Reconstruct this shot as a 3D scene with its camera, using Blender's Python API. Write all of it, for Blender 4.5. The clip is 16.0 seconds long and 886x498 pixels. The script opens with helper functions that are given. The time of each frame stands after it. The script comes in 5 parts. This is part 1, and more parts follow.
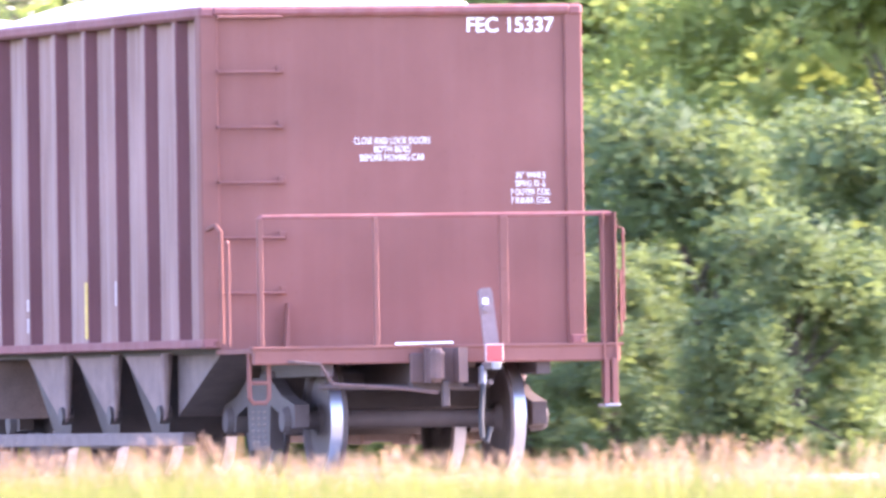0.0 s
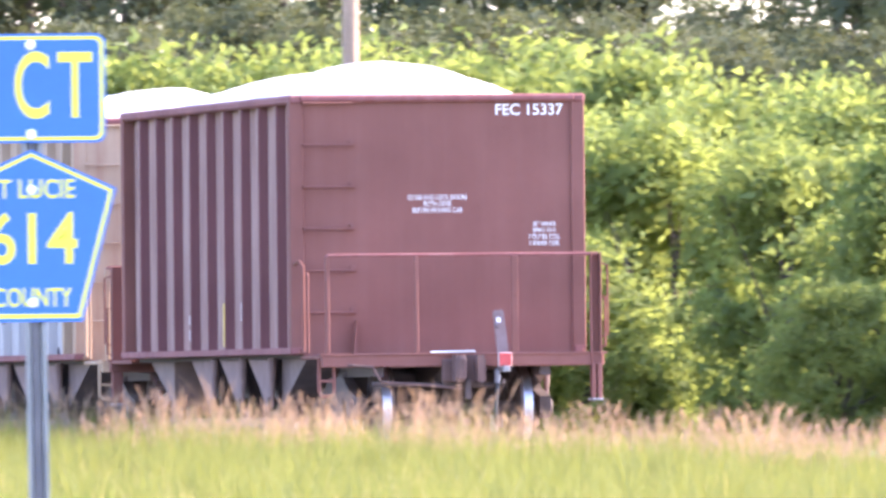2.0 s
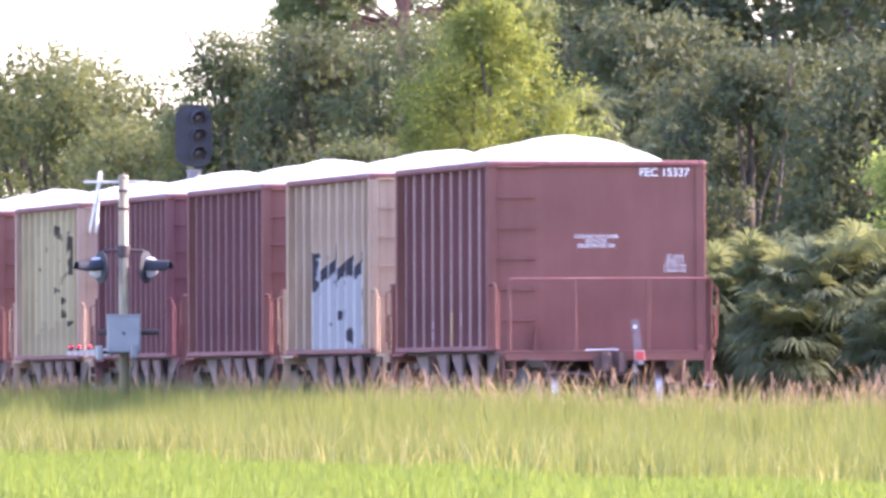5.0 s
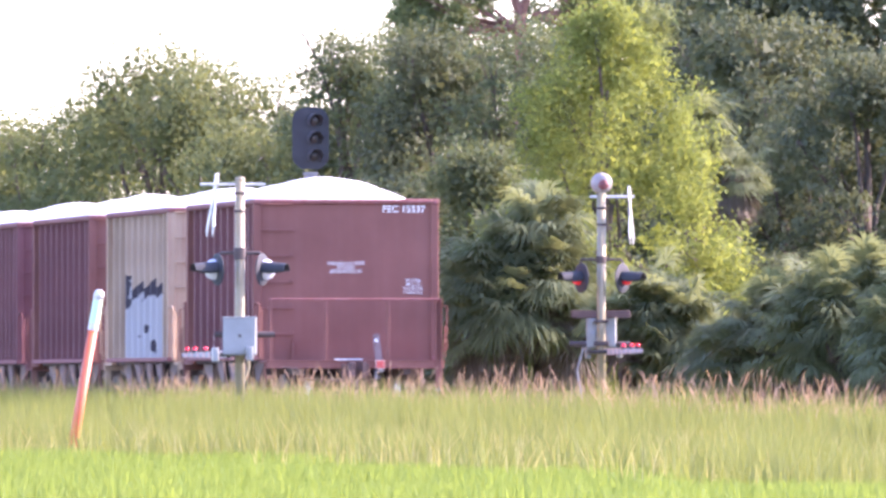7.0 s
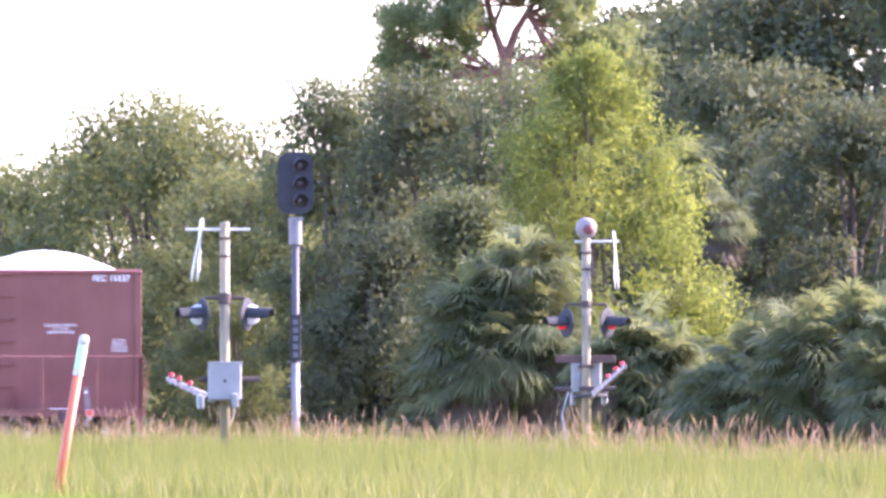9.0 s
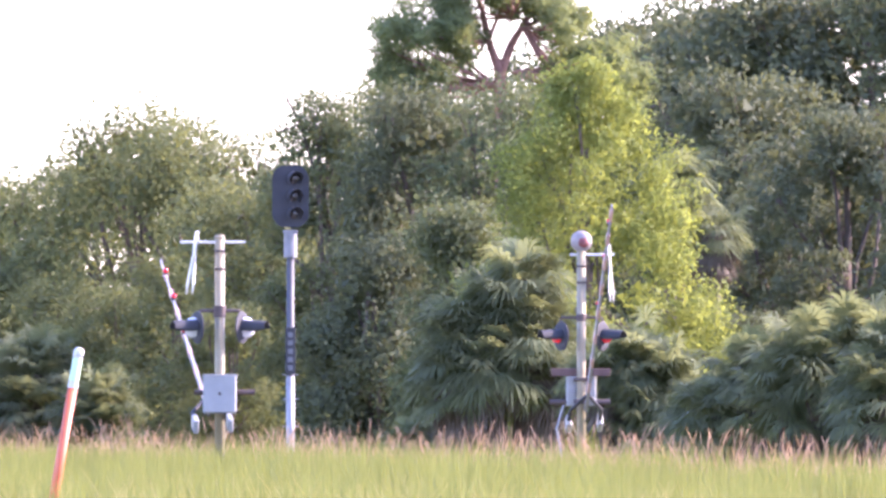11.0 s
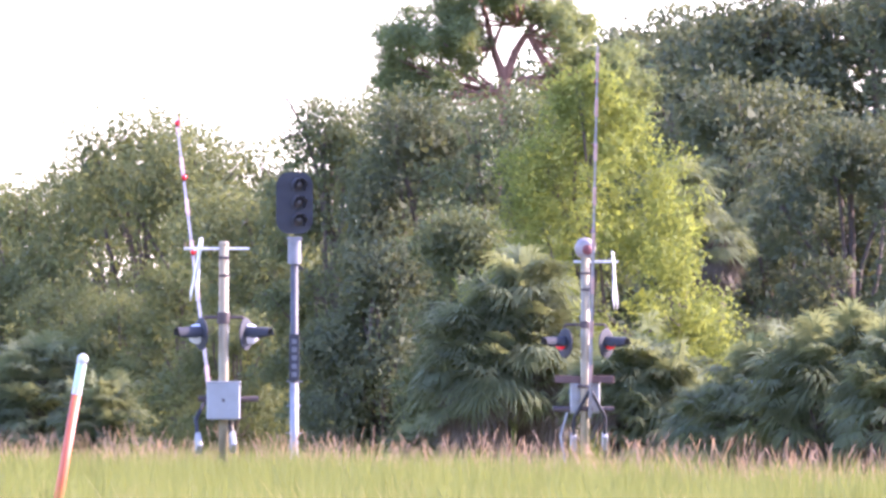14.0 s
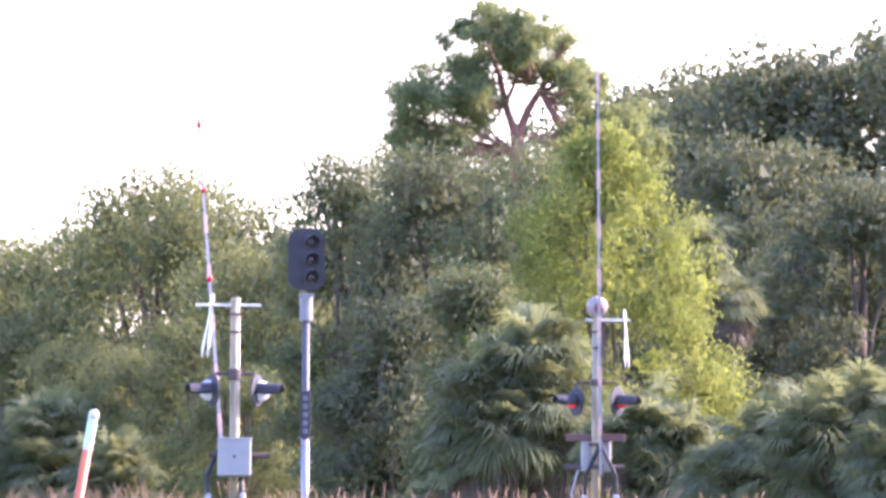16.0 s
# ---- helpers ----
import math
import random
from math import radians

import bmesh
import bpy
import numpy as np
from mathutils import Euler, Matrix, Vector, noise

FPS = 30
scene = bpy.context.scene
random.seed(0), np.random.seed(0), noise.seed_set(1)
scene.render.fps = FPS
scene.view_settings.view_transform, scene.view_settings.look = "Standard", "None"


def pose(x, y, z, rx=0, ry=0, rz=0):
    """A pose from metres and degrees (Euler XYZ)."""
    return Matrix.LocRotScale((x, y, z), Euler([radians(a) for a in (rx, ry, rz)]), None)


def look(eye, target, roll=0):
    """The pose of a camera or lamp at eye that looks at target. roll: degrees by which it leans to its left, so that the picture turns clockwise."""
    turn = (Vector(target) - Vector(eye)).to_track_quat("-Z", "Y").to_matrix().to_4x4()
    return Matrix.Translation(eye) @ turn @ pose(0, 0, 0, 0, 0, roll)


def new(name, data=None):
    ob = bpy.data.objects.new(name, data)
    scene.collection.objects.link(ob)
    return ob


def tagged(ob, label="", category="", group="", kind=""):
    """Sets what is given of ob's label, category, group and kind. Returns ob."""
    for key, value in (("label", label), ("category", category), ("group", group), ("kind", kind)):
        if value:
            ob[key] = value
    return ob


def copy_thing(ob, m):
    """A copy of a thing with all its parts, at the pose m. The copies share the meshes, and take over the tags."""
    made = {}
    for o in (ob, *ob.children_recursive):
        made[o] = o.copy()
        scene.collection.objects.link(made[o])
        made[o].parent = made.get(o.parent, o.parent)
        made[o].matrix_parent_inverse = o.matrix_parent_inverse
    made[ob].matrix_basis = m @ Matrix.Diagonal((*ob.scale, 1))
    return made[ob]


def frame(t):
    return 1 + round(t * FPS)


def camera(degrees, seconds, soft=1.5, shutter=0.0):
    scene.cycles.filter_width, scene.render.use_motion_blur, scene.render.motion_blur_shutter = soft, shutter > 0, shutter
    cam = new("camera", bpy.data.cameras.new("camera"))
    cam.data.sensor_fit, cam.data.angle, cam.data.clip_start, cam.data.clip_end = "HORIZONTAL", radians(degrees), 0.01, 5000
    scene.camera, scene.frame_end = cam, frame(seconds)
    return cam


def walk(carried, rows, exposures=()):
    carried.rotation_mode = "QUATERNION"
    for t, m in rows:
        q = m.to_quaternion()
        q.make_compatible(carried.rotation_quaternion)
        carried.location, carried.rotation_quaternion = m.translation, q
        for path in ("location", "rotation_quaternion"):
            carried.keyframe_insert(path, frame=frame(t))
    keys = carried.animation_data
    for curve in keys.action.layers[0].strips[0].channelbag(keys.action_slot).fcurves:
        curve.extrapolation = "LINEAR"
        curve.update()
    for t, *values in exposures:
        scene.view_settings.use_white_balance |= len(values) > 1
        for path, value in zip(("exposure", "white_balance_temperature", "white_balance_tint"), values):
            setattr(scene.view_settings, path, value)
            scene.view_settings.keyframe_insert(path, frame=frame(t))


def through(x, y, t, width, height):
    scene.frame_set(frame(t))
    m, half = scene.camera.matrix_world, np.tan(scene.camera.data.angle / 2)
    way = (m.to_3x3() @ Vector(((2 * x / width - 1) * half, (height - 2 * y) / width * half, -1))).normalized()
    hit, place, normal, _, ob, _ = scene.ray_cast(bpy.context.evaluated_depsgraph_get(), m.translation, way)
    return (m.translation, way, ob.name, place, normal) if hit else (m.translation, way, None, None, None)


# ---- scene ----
# Camera: it stands on a tripod in a field and swings to the left after a train. x to the right of the rails, y along them.
EYE = 1.5
SPEED, START_Y, SLOWING = 21.496, 127.727, -0.012
TRACK_X, RAIL_Z = 34.748, 0.983
CAR_PITCH = 12.894

cam = camera(3.095, 16.0, soft=3.0, shutter=0.35)


def aim(yaw, pitch, roll):
    """Yaw to the right of the rails' direction, pitch up, roll as in look(), in degrees."""
    a, b = radians(yaw), radians(pitch)
    eye = Vector((0, 0, EYE))
    return look(eye, eye + 100 * Vector((math.sin(a) * math.cos(b), math.cos(a) * math.cos(b), math.sin(b))), roll)


walk(cam, [(t, aim(yaw, pitch, roll)) for t, yaw, pitch, roll in (
    (0, 15.3918, 0.5646, -0.857),
    (0.5, 14.3031, 0.5584, -0.551),
    (1, 13.1971, 0.5184, -0.765),
    (1.5, 12.2854, 0.5403, -0.607),
    (2, 11.5252, 0.5379, -0.582),
    (2.5, 10.7827, 0.5398, -0.539),
    (3, 9.9335, 0.5474, -0.359),
    (3.5, 9.2245, 0.5502, -0.556),
    (4, 8.5681, 0.4992, -0.365),
    (4.5, 8.0940, 0.5176, -0.236),
    (5, 7.8733, 0.4848, -0.209),
    (7.3, 7.4539, 0.5024, 0.008),
    (7.5, 7.4565, 0.5128, 0.000),
    (8, 7.4781, 0.5151, 0.023),
    (8.5, 7.4738, 0.5729, -0.030),
    (9, 7.5195, 0.6539, -0.044),
    (11.5, 7.5344, 0.7005, 0.030),
    (12, 7.5338, 0.7012, 0.027),
    (12.5, 7.5350, 0.7010, 0.008),
    (13, 7.5348, 0.7033, 0.014),
    (13.5, 7.4990, 0.6914, 0.101),
    (14, 7.5230, 0.7234, 0.094),
    (14.5, 7.4656, 0.7374, 0.135),
    (15, 7.5188, 0.7579, 0.124),
    (15.5, 7.4766, 0.7450, 0.095),
    (16, 7.4805, 0.9243, 0.404),
)], exposures=((0.0, 3.35, 5800.0, 43.0), (1.5, 3.07, 5890.0, 38.5), (2.5, 2.70, 5930.0, 33.0), (3.5, 2.50, 5850.0, 38.0), (5.0, 2.66, 5790.0, 41.0), (8.0, 2.74, 5640.0, 44.5), (16.0, 2.77, 5600.0, 47.5)))

# World, sun and exposure: low sun to the right of the field, a little behind the trees.
SUN_TURN, SUN_UP = 85.0, 31.0
world = bpy.data.worlds.new("sky")
scene.world = world
world.use_nodes = True
nt = world.node_tree
sky = nt.nodes.new("ShaderNodeTexSky")
sky.sky_type, sky.sun_disc = "NISHITA", False
sky.sun_elevation, sky.sun_rotation = radians(SUN_UP), radians(SUN_TURN)
sky.dust_density, sky.air_density = 1.0, 1.0
nt.links.new(sky.outputs[0], nt.nodes["Background"].inputs[0])
nt.nodes["Background"].inputs[1].default_value = 0.15
sun = new("sun", bpy.data.lights.new("sun", "SUN"))
sun.data.energy, sun.data.angle, sun.data.color = 3.4, radians(0.6), (1.0, 0.86, 0.62)
sun.matrix_world = look((math.sin(radians(SUN_TURN)) * 100, math.cos(radians(SUN_TURN)) * 100, math.tan(radians(SUN_UP)) * 100), (0, 0, 0))


# ---- materials ----
def nodes(m):
    m.use_nodes = True
    return m.node_tree, m.node_tree.nodes["Principled BSDF"]


def add_noise(tree, scale, detail=4.0, stretch=(1, 1, 1), rough=0.55):
    co = tree.nodes.new("ShaderNodeTexCoord")
    mp = tree.nodes.new("ShaderNodeMapping")
    mp.inputs["Scale"].default_value = stretch
    n = tree.nodes.new("ShaderNodeTexNoise")
    n.inputs["Scale"].default_value, n.inputs["Detail"].default_value, n.inputs["Roughness"].default_value = scale, detail, rough
    tree.links.new(co.outputs["Object"], mp.inputs[0])
    tree.links.new(mp.outputs[0], n.inputs["Vector"])
    return n.outputs["Fac"]


def ramp(tree, fac, stops):
    r = tree.nodes.new("ShaderNodeValToRGB")
    while len(r.color_ramp.elements) < len(stops):
        r.color_ramp.elements.new(0.5)
    for e, (at, c) in zip(r.color_ramp.elements, stops):
        e.position, e.color = at, (*c, 1) if len(c) == 3 else c
    tree.links.new(fac, r.inputs[0])
    return r.outputs[0]


def mix(tree, fac, a, b):
    n = tree.nodes.new("ShaderNodeMix")
    n.data_type = "RGBA"
    for key, value in ((0, fac), (6, a), (7, b)):
        if isinstance(value, (int, float)):
            n.inputs[key].default_value = value
        elif isinstance(value, tuple):
            n.inputs[key].default_value = (*value, 1)
        else:
            tree.links.new(value, n.inputs[key])
    return n.outputs[2]


def calc(tree, op, a, b=0.0):
    n = tree.nodes.new("ShaderNodeMath")
    n.operation = op
    for key, value in ((0, a), (1, b)):
        if isinstance(value, (int, float)):
            n.inputs[key].default_value = value
        else:
            tree.links.new(value, n.inputs[key])
    return n.outputs[0]


def bump(tree, bsdf, fac, strength=0.3, depth=0.01):
    n = tree.nodes.new("ShaderNodeBump")
    n.inputs["Strength"].default_value, n.inputs["Distance"].default_value = strength, depth
    tree.links.new(fac, n.inputs["Height"])
    tree.links.new(n.outputs[0], bsdf.inputs["Normal"])


def plain(name, colour, rough=0.6, metal=0.0, vary=0.25, scale=6.0, relief=0.15):
    """A surface of one colour with stains and grain."""
    m = bpy.data.materials.new(name)
    tree, b = nodes(m)
    big, fine = add_noise(tree, scale), add_noise(tree, scale * 12, 3.0)
    low, high = tuple(c * (1 - vary) for c in colour), tuple(min(1, c * (1 + vary)) for c in colour)
    tone = ramp(tree, big, ((0.3, low), (0.7, high)))
    grain = ramp(tree, fine, ((0.35, low), (0.65, high)))
    tree.links.new(mix(tree, 0.35, tone, grain), b.inputs["Base Color"])
    b.inputs["Roughness"].default_value, b.inputs["Metallic"].default_value = rough, metal
    bump(tree, b, fine, relief, 0.004)
    return m


def weathered(name, paint, dust, dust_amount=0.5, rust=(0.12, 0.05, 0.03), rough=0.75, spray=None):
    """Railway paint: fades in patches, runs of dust and rust down the sheets; spray: graffiti in (y0, y1, z0, z1, fill, dark)."""
    m = bpy.data.materials.new(name)
    tree, b = nodes(m)
    patch, streak = add_noise(tree, 0.9, 5.0), add_noise(tree, 2.2, 5.0, (3.0, 3.0, 0.25))
    fine = add_noise(tree, 24, 4.0)
    info = tree.nodes.new("ShaderNodeObjectInfo")
    tone = mix(tree, ramp(tree, patch, ((0.35, (0, 0, 0)), (0.7, (1, 1, 1)))), tuple(c * 0.86 for c in paint), tuple(c * 1.12 for c in paint))
    tone = mix(tree, calc(tree, "MULTIPLY", ramp(tree, streak, ((0.42, (0, 0, 0)), (0.75, (1, 1, 1)))), dust_amount), tone, dust)
    tone = mix(tree, calc(tree, "MULTIPLY", ramp(tree, fine, ((0.62, (0, 0, 0)), (0.75, (1, 1, 1)))), 0.35), tone, rust)
    tone = mix(tree, calc(tree, "MULTIPLY", info.outputs["Random"], 0.16), tone, tuple(c * 0.6 for c in paint))
    if spray:
        y0, y1, z0, z1, fill, dark, share, lip = spray
        co = tree.nodes.new("ShaderNodeTexCoord")
        sep = tree.nodes.new("ShaderNodeSeparateXYZ")
        tree.links.new(co.outputs["Object"], sep.inputs[0])
        roll = tree.nodes.new("ShaderNodeVectorMath")
        tree.links.new(co.outputs["Object"], roll.inputs[0])
        shift = tree.nodes.new("ShaderNodeCombineXYZ")
        for i, k in enumerate((17.0, 29.0, 3.0)):
            tree.links.new(calc(tree, "MULTIPLY", info.outputs["Random"], k), shift.inputs[i])
        tree.links.new(shift.outputs[0], roll.inputs[1])
        spots = tree.nodes.new("ShaderNodeTexNoise")
        spots.inputs["Scale"].default_value, spots.inputs["Detail"].default_value = 2.3, 2.0
        tree.links.new(roll.outputs[0], spots.inputs["Vector"])
        wob = calc(tree, "MULTIPLY", calc(tree, "SUBTRACT", add_noise(tree, 1.6, 2.0), 0.5), 1.6)
        y, z = calc(tree, "ADD", sep.outputs[1], wob), calc(tree, "ADD", sep.outputs[2], calc(tree, "MULTIPLY", wob, 0.5))
        z = calc(tree, "ADD", z, calc(tree, "MULTIPLY", calc(tree, "SUBTRACT", info.outputs["Random"], 0.5), 0.3))
        box = calc(tree, "MULTIPLY", calc(tree, "MULTIPLY", calc(tree, "GREATER_THAN", y, y0), calc(tree, "LESS_THAN", y, y1)),
                   calc(tree, "MULTIPLY", calc(tree, "GREATER_THAN", z, z0), calc(tree, "LESS_THAN", z, z1)))
        blot = ramp(tree, spots.outputs["Fac"], ((share, (0, 0, 0)), (share + 0.03, (1, 1, 1))))
        if lip:
            blot = calc(tree, "MAXIMUM", blot, calc(tree, "GREATER_THAN", z, z1 - lip))
        art = mix(tree, blot, fill, dark)
        tone = mix(tree, calc(tree, "MULTIPLY", box, 0.92), tone, art)
    tree.links.new(tone, b.inputs["Base Color"])
    b.inputs["Roughness"].default_value = rough
    b.inputs["Specular IOR Level"].default_value = 0.08
    bump(tree, b, patch, 0.12, 0.02)
    return m


def foliage(name, dark, light, through=0.35, rough=0.7):
    """Leaves: each differs in tone, light shines through them."""
    m = bpy.data.materials.new(name)
    tree, b = nodes(m)
    geo = tree.nodes.new("ShaderNodeNewGeometry")
    clump = add_noise(tree, 0.55, 2.0)
    tone = mix(tree, geo.outputs["Random Per Island"], dark, light)
    tone = mix(tree, ramp(tree, clump, ((0.35, (0, 0, 0)), (0.65, (1, 1, 1)))), tone, tuple((d + l) * 0.5 for d, l in zip(dark, light)))
    tree.links.new(tone, b.inputs["Base Color"])
    b.inputs["Roughness"].default_value = rough
    b.inputs["Specular IOR Level"].default_value = 0.18
    t = tree.nodes.new("ShaderNodeBsdfTranslucent")
    warm = mix(tree, 0.5, tone, (light[0] * 1.5, light[1] * 1.35, light[2] * 0.7))
    tree.links.new(warm, t.inputs[0])
    s = tree.nodes.new("ShaderNodeMixShader")
    s.inputs[0].default_value = through
    tree.links.new(b.outputs[0], s.inputs[1])
    tree.links.new(t.outputs[0], s.inputs[2])
    tree.links.new(s.outputs[0], tree.nodes["Material Output"].inputs[0])
    return m


def glow(name, colour, strength):
    m = bpy.data.materials.new(name)
    tree, b = nodes(m)
    b.inputs["Base Color"].default_value = (*colour, 1)
    b.inputs["Emission Color"].default_value = (*colour, 1)
    b.inputs["Emission Strength"].default_value = strength
    b.inputs["Roughness"].default_value = 0.25
    return m


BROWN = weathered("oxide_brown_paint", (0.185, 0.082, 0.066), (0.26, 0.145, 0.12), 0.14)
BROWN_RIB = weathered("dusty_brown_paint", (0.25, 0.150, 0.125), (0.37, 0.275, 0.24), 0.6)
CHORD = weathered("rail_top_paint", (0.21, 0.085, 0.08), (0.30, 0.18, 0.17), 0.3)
# Old brown of one car's ends; on rib flanks it paints in the shade.
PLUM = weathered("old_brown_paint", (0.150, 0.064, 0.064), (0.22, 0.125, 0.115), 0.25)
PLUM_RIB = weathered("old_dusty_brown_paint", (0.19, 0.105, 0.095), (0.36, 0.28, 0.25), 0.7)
TAN = weathered("faded_tan_paint", (0.33, 0.24, 0.165), (0.22, 0.13, 0.09), 0.6)
TAN_RIB = weathered("pale_tan_rib_paint", (0.42, 0.31, 0.22), (0.20, 0.10, 0.065), 0.7)
TAN_SHEET = weathered("sprayed_tan_sheet_paint", (0.40, 0.29, 0.205), (0.20, 0.10, 0.065), 0.75, spray=(0.9, 7.4, 0.9, 2.6, (0.36, 0.35, 0.345), (0.03, 0.03, 0.045), 0.60, 0.12))
TAN_ART = weathered("sprayed_tan_rib_paint", (0.42, 0.31, 0.22), (0.20, 0.10, 0.065), 0.6, spray=(-9, 9, 1.0, 2.55, (0.37, 0.36, 0.355), (0.03, 0.03, 0.045), 0.60, 0.14))
TAN_END = weathered("rusty_tan_paint", (0.42, 0.30, 0.20), (0.26, 0.13, 0.09), 0.6)
OCHRE = weathered("faded_yellow_paint", (0.37, 0.29, 0.165), (0.27, 0.18, 0.12), 0.45)
OCHRE_ART = weathered("sprayed_yellow_rib_paint", (0.42, 0.34, 0.20), (0.30, 0.21, 0.14), 0.4, spray=(-9, 9, 1.7, 3.4, (0.42, 0.34, 0.20), (0.04, 0.035, 0.03), 0.58, 0.0))
PINK = plain("pink_spray_paint", (0.48, 0.22, 0.36), 0.7)
OCHRE_END = weathered("pink_stained_paint", (0.40, 0.28, 0.19), (0.32, 0.15, 0.17), 0.45)
STEEL = plain("grimy_steel", (0.062, 0.043, 0.038), 0.75, 0.0)
GRIME = plain("rusty_cast_steel", (0.095, 0.054, 0.045), 0.8, 0.0)
BOARD = plain("grey_marker_plastic", (0.165, 0.115, 0.115), 0.7)
CHUTE = plain("dusty_chute_steel", (0.145, 0.100, 0.086), 0.85, 0.0)
TREAD = plain("worn_wheel_tread", (0.42, 0.42, 0.44), 0.35, 0.9, 0.12)
RAIL = plain("rail_steel", (0.16, 0.11, 0.09), 0.5, 0.6)
RAILTOP = plain("polished_rail_head", (0.6, 0.6, 0.6), 0.25, 1.0, 0.08)
STONE = plain("white_crushed_stone", (0.64, 0.63, 0.63), 0.9, 0.0, 0.14, 5.0, 0.8)
BALLAST = plain("ballast_stone", (0.26, 0.24, 0.22), 0.9, 0.0, 0.4, 7.0, 1.0)
WHITE = plain("white_lettering", (0.75, 0.74, 0.72), 0.6, 0.0, 0.06)
RED = plain("red_reflector", (0.42, 0.05, 0.045), 0.4, 0.0, 0.1)
HOSE = plain("black_rubber", (0.025, 0.025, 0.026), 0.7)
ALU = plain("galvanised_steel", (0.23, 0.23, 0.235), 0.5, 0.35, 0.2)
GREYBOX = plain("grey_painted_cabinet", (0.235, 0.24, 0.23), 0.5, 0.0, 0.1)
MASTPAINT = plain("tan_mast_paint", (0.23, 0.195, 0.12), 0.5, 0.1, 0.15)
BLACK = plain("black_enamel", (0.020, 0.021, 0.026), 0.75, 0.0, 0.3)
BOLT = plain("bright_zinc_bolt", (0.85, 0.86, 0.88), 0.3, 0.3, 0.05)
SIGN_BLUE = plain("blue_sign_sheeting", (0.026, 0.138, 0.50), 0.4, 0.0, 0.06, 3.0, 0.02)
SIGN_YELLOW = plain("yellow_sign_sheeting", (0.72, 0.66, 0.05), 0.4, 0.0, 0.06, 3.0, 0.02)
ORANGE = plain("orange_plastic", (0.56, 0.12, 0.045), 0.5, 0.0, 0.1)
WHITEP = plain("white_plastic", (0.50, 0.49, 0.46), 0.45, 0.0, 0.06)
LENS = glow("red_lamp_glass", (0.55, 0.012, 0.02), 0.08)
LENS_DIM = plain("unlit_lens", (0.03, 0.025, 0.03), 0.2, 0.0, 0.1)
CLEAR = plain("silvered_lens", (0.58, 0.58, 0.63), 0.2, 0.2, 0.05)
BARK = plain("bark", (0.075, 0.056, 0.042), 0.9, 0.0, 0.4, 5.0, 0.8)
PINEBARK = plain("pine_bark", (0.20, 0.10, 0.075), 0.9, 0.0, 0.35, 5.0, 0.8)
POLEWOOD = plain("weathered_pole_wood", (0.28, 0.20, 0.14), 0.85, 0.0, 0.25, 3.0, 0.4)
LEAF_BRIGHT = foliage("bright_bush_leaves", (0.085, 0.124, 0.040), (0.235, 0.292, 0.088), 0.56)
# Darker copy of the bush leaves: shade put into the colour.
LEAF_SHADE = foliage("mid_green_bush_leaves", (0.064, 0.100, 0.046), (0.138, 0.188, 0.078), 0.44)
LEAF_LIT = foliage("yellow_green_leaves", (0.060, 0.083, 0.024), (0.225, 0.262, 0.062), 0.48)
LEAF_OAK = foliage("oak_leaves", (0.050, 0.066, 0.034), (0.132, 0.152, 0.066), 0.38)
LEAF_DARK = foliage("dark_oak_leaves", (0.047, 0.060, 0.034), (0.112, 0.126, 0.062), 0.34)
LEAF_FAR = foliage("far_tree_leaves", (0.046, 0.062, 0.030), (0.150, 0.166, 0.064), 0.40)
NEEDLE = foliage("pine_needles", (0.070, 0.092, 0.048), (0.19, 0.225, 0.088), 0.48)
FROND = foliage("palmetto_fronds", (0.070, 0.094, 0.052), (0.190, 0.215, 0.110), 0.46)
FROND_DEAD = foliage("dead_fronds", (0.08, 0.065, 0.05), (0.15, 0.125, 0.095), 0.15)
GRASS = foliage("meadow_grass_blades", (0.046, 0.064, 0.018), (0.205, 0.225, 0.068), 0.42)
LAWN = foliage("lawn_grass_blades", (0.062, 0.096, 0.020), (0.192, 0.248, 0.052), 0.45)
STALK = foliage("pale_green_stalks", (0.22, 0.20, 0.085), (0.38, 0.33, 0.16), 0.45)
STENCIL = plain("worn_stencil_paint", (0.40, 0.32, 0.30), 0.7, 0.0, 0.25)
STRAW = foliage("dry_grass_stalks", (0.21, 0.135, 0.095), (0.37, 0.255, 0.195), 0.42)


def soil_material():
    m = bpy.data.materials.new("grassy_soil")
    tree, b = nodes(m)
    big, fine = add_noise(tree, 0.06, 4.0), add_noise(tree, 5.0, 5.0)
    tone = ramp(tree, big, ((0.3, (0.05, 0.085, 0.016)), (0.7, (0.10, 0.14, 0.03))))
    tree.links.new(mix(tree, ramp(tree, fine, ((0.4, (0, 0, 0)), (0.7, (0.7, 0.7, 0.7)))), tone, (0.10, 0.085, 0.04)), b.inputs["Base Color"])
    b.inputs["Roughness"].default_value = 0.95
    bump(tree, b, fine, 0.8, 0.05)
    return m


SOIL = soil_material()


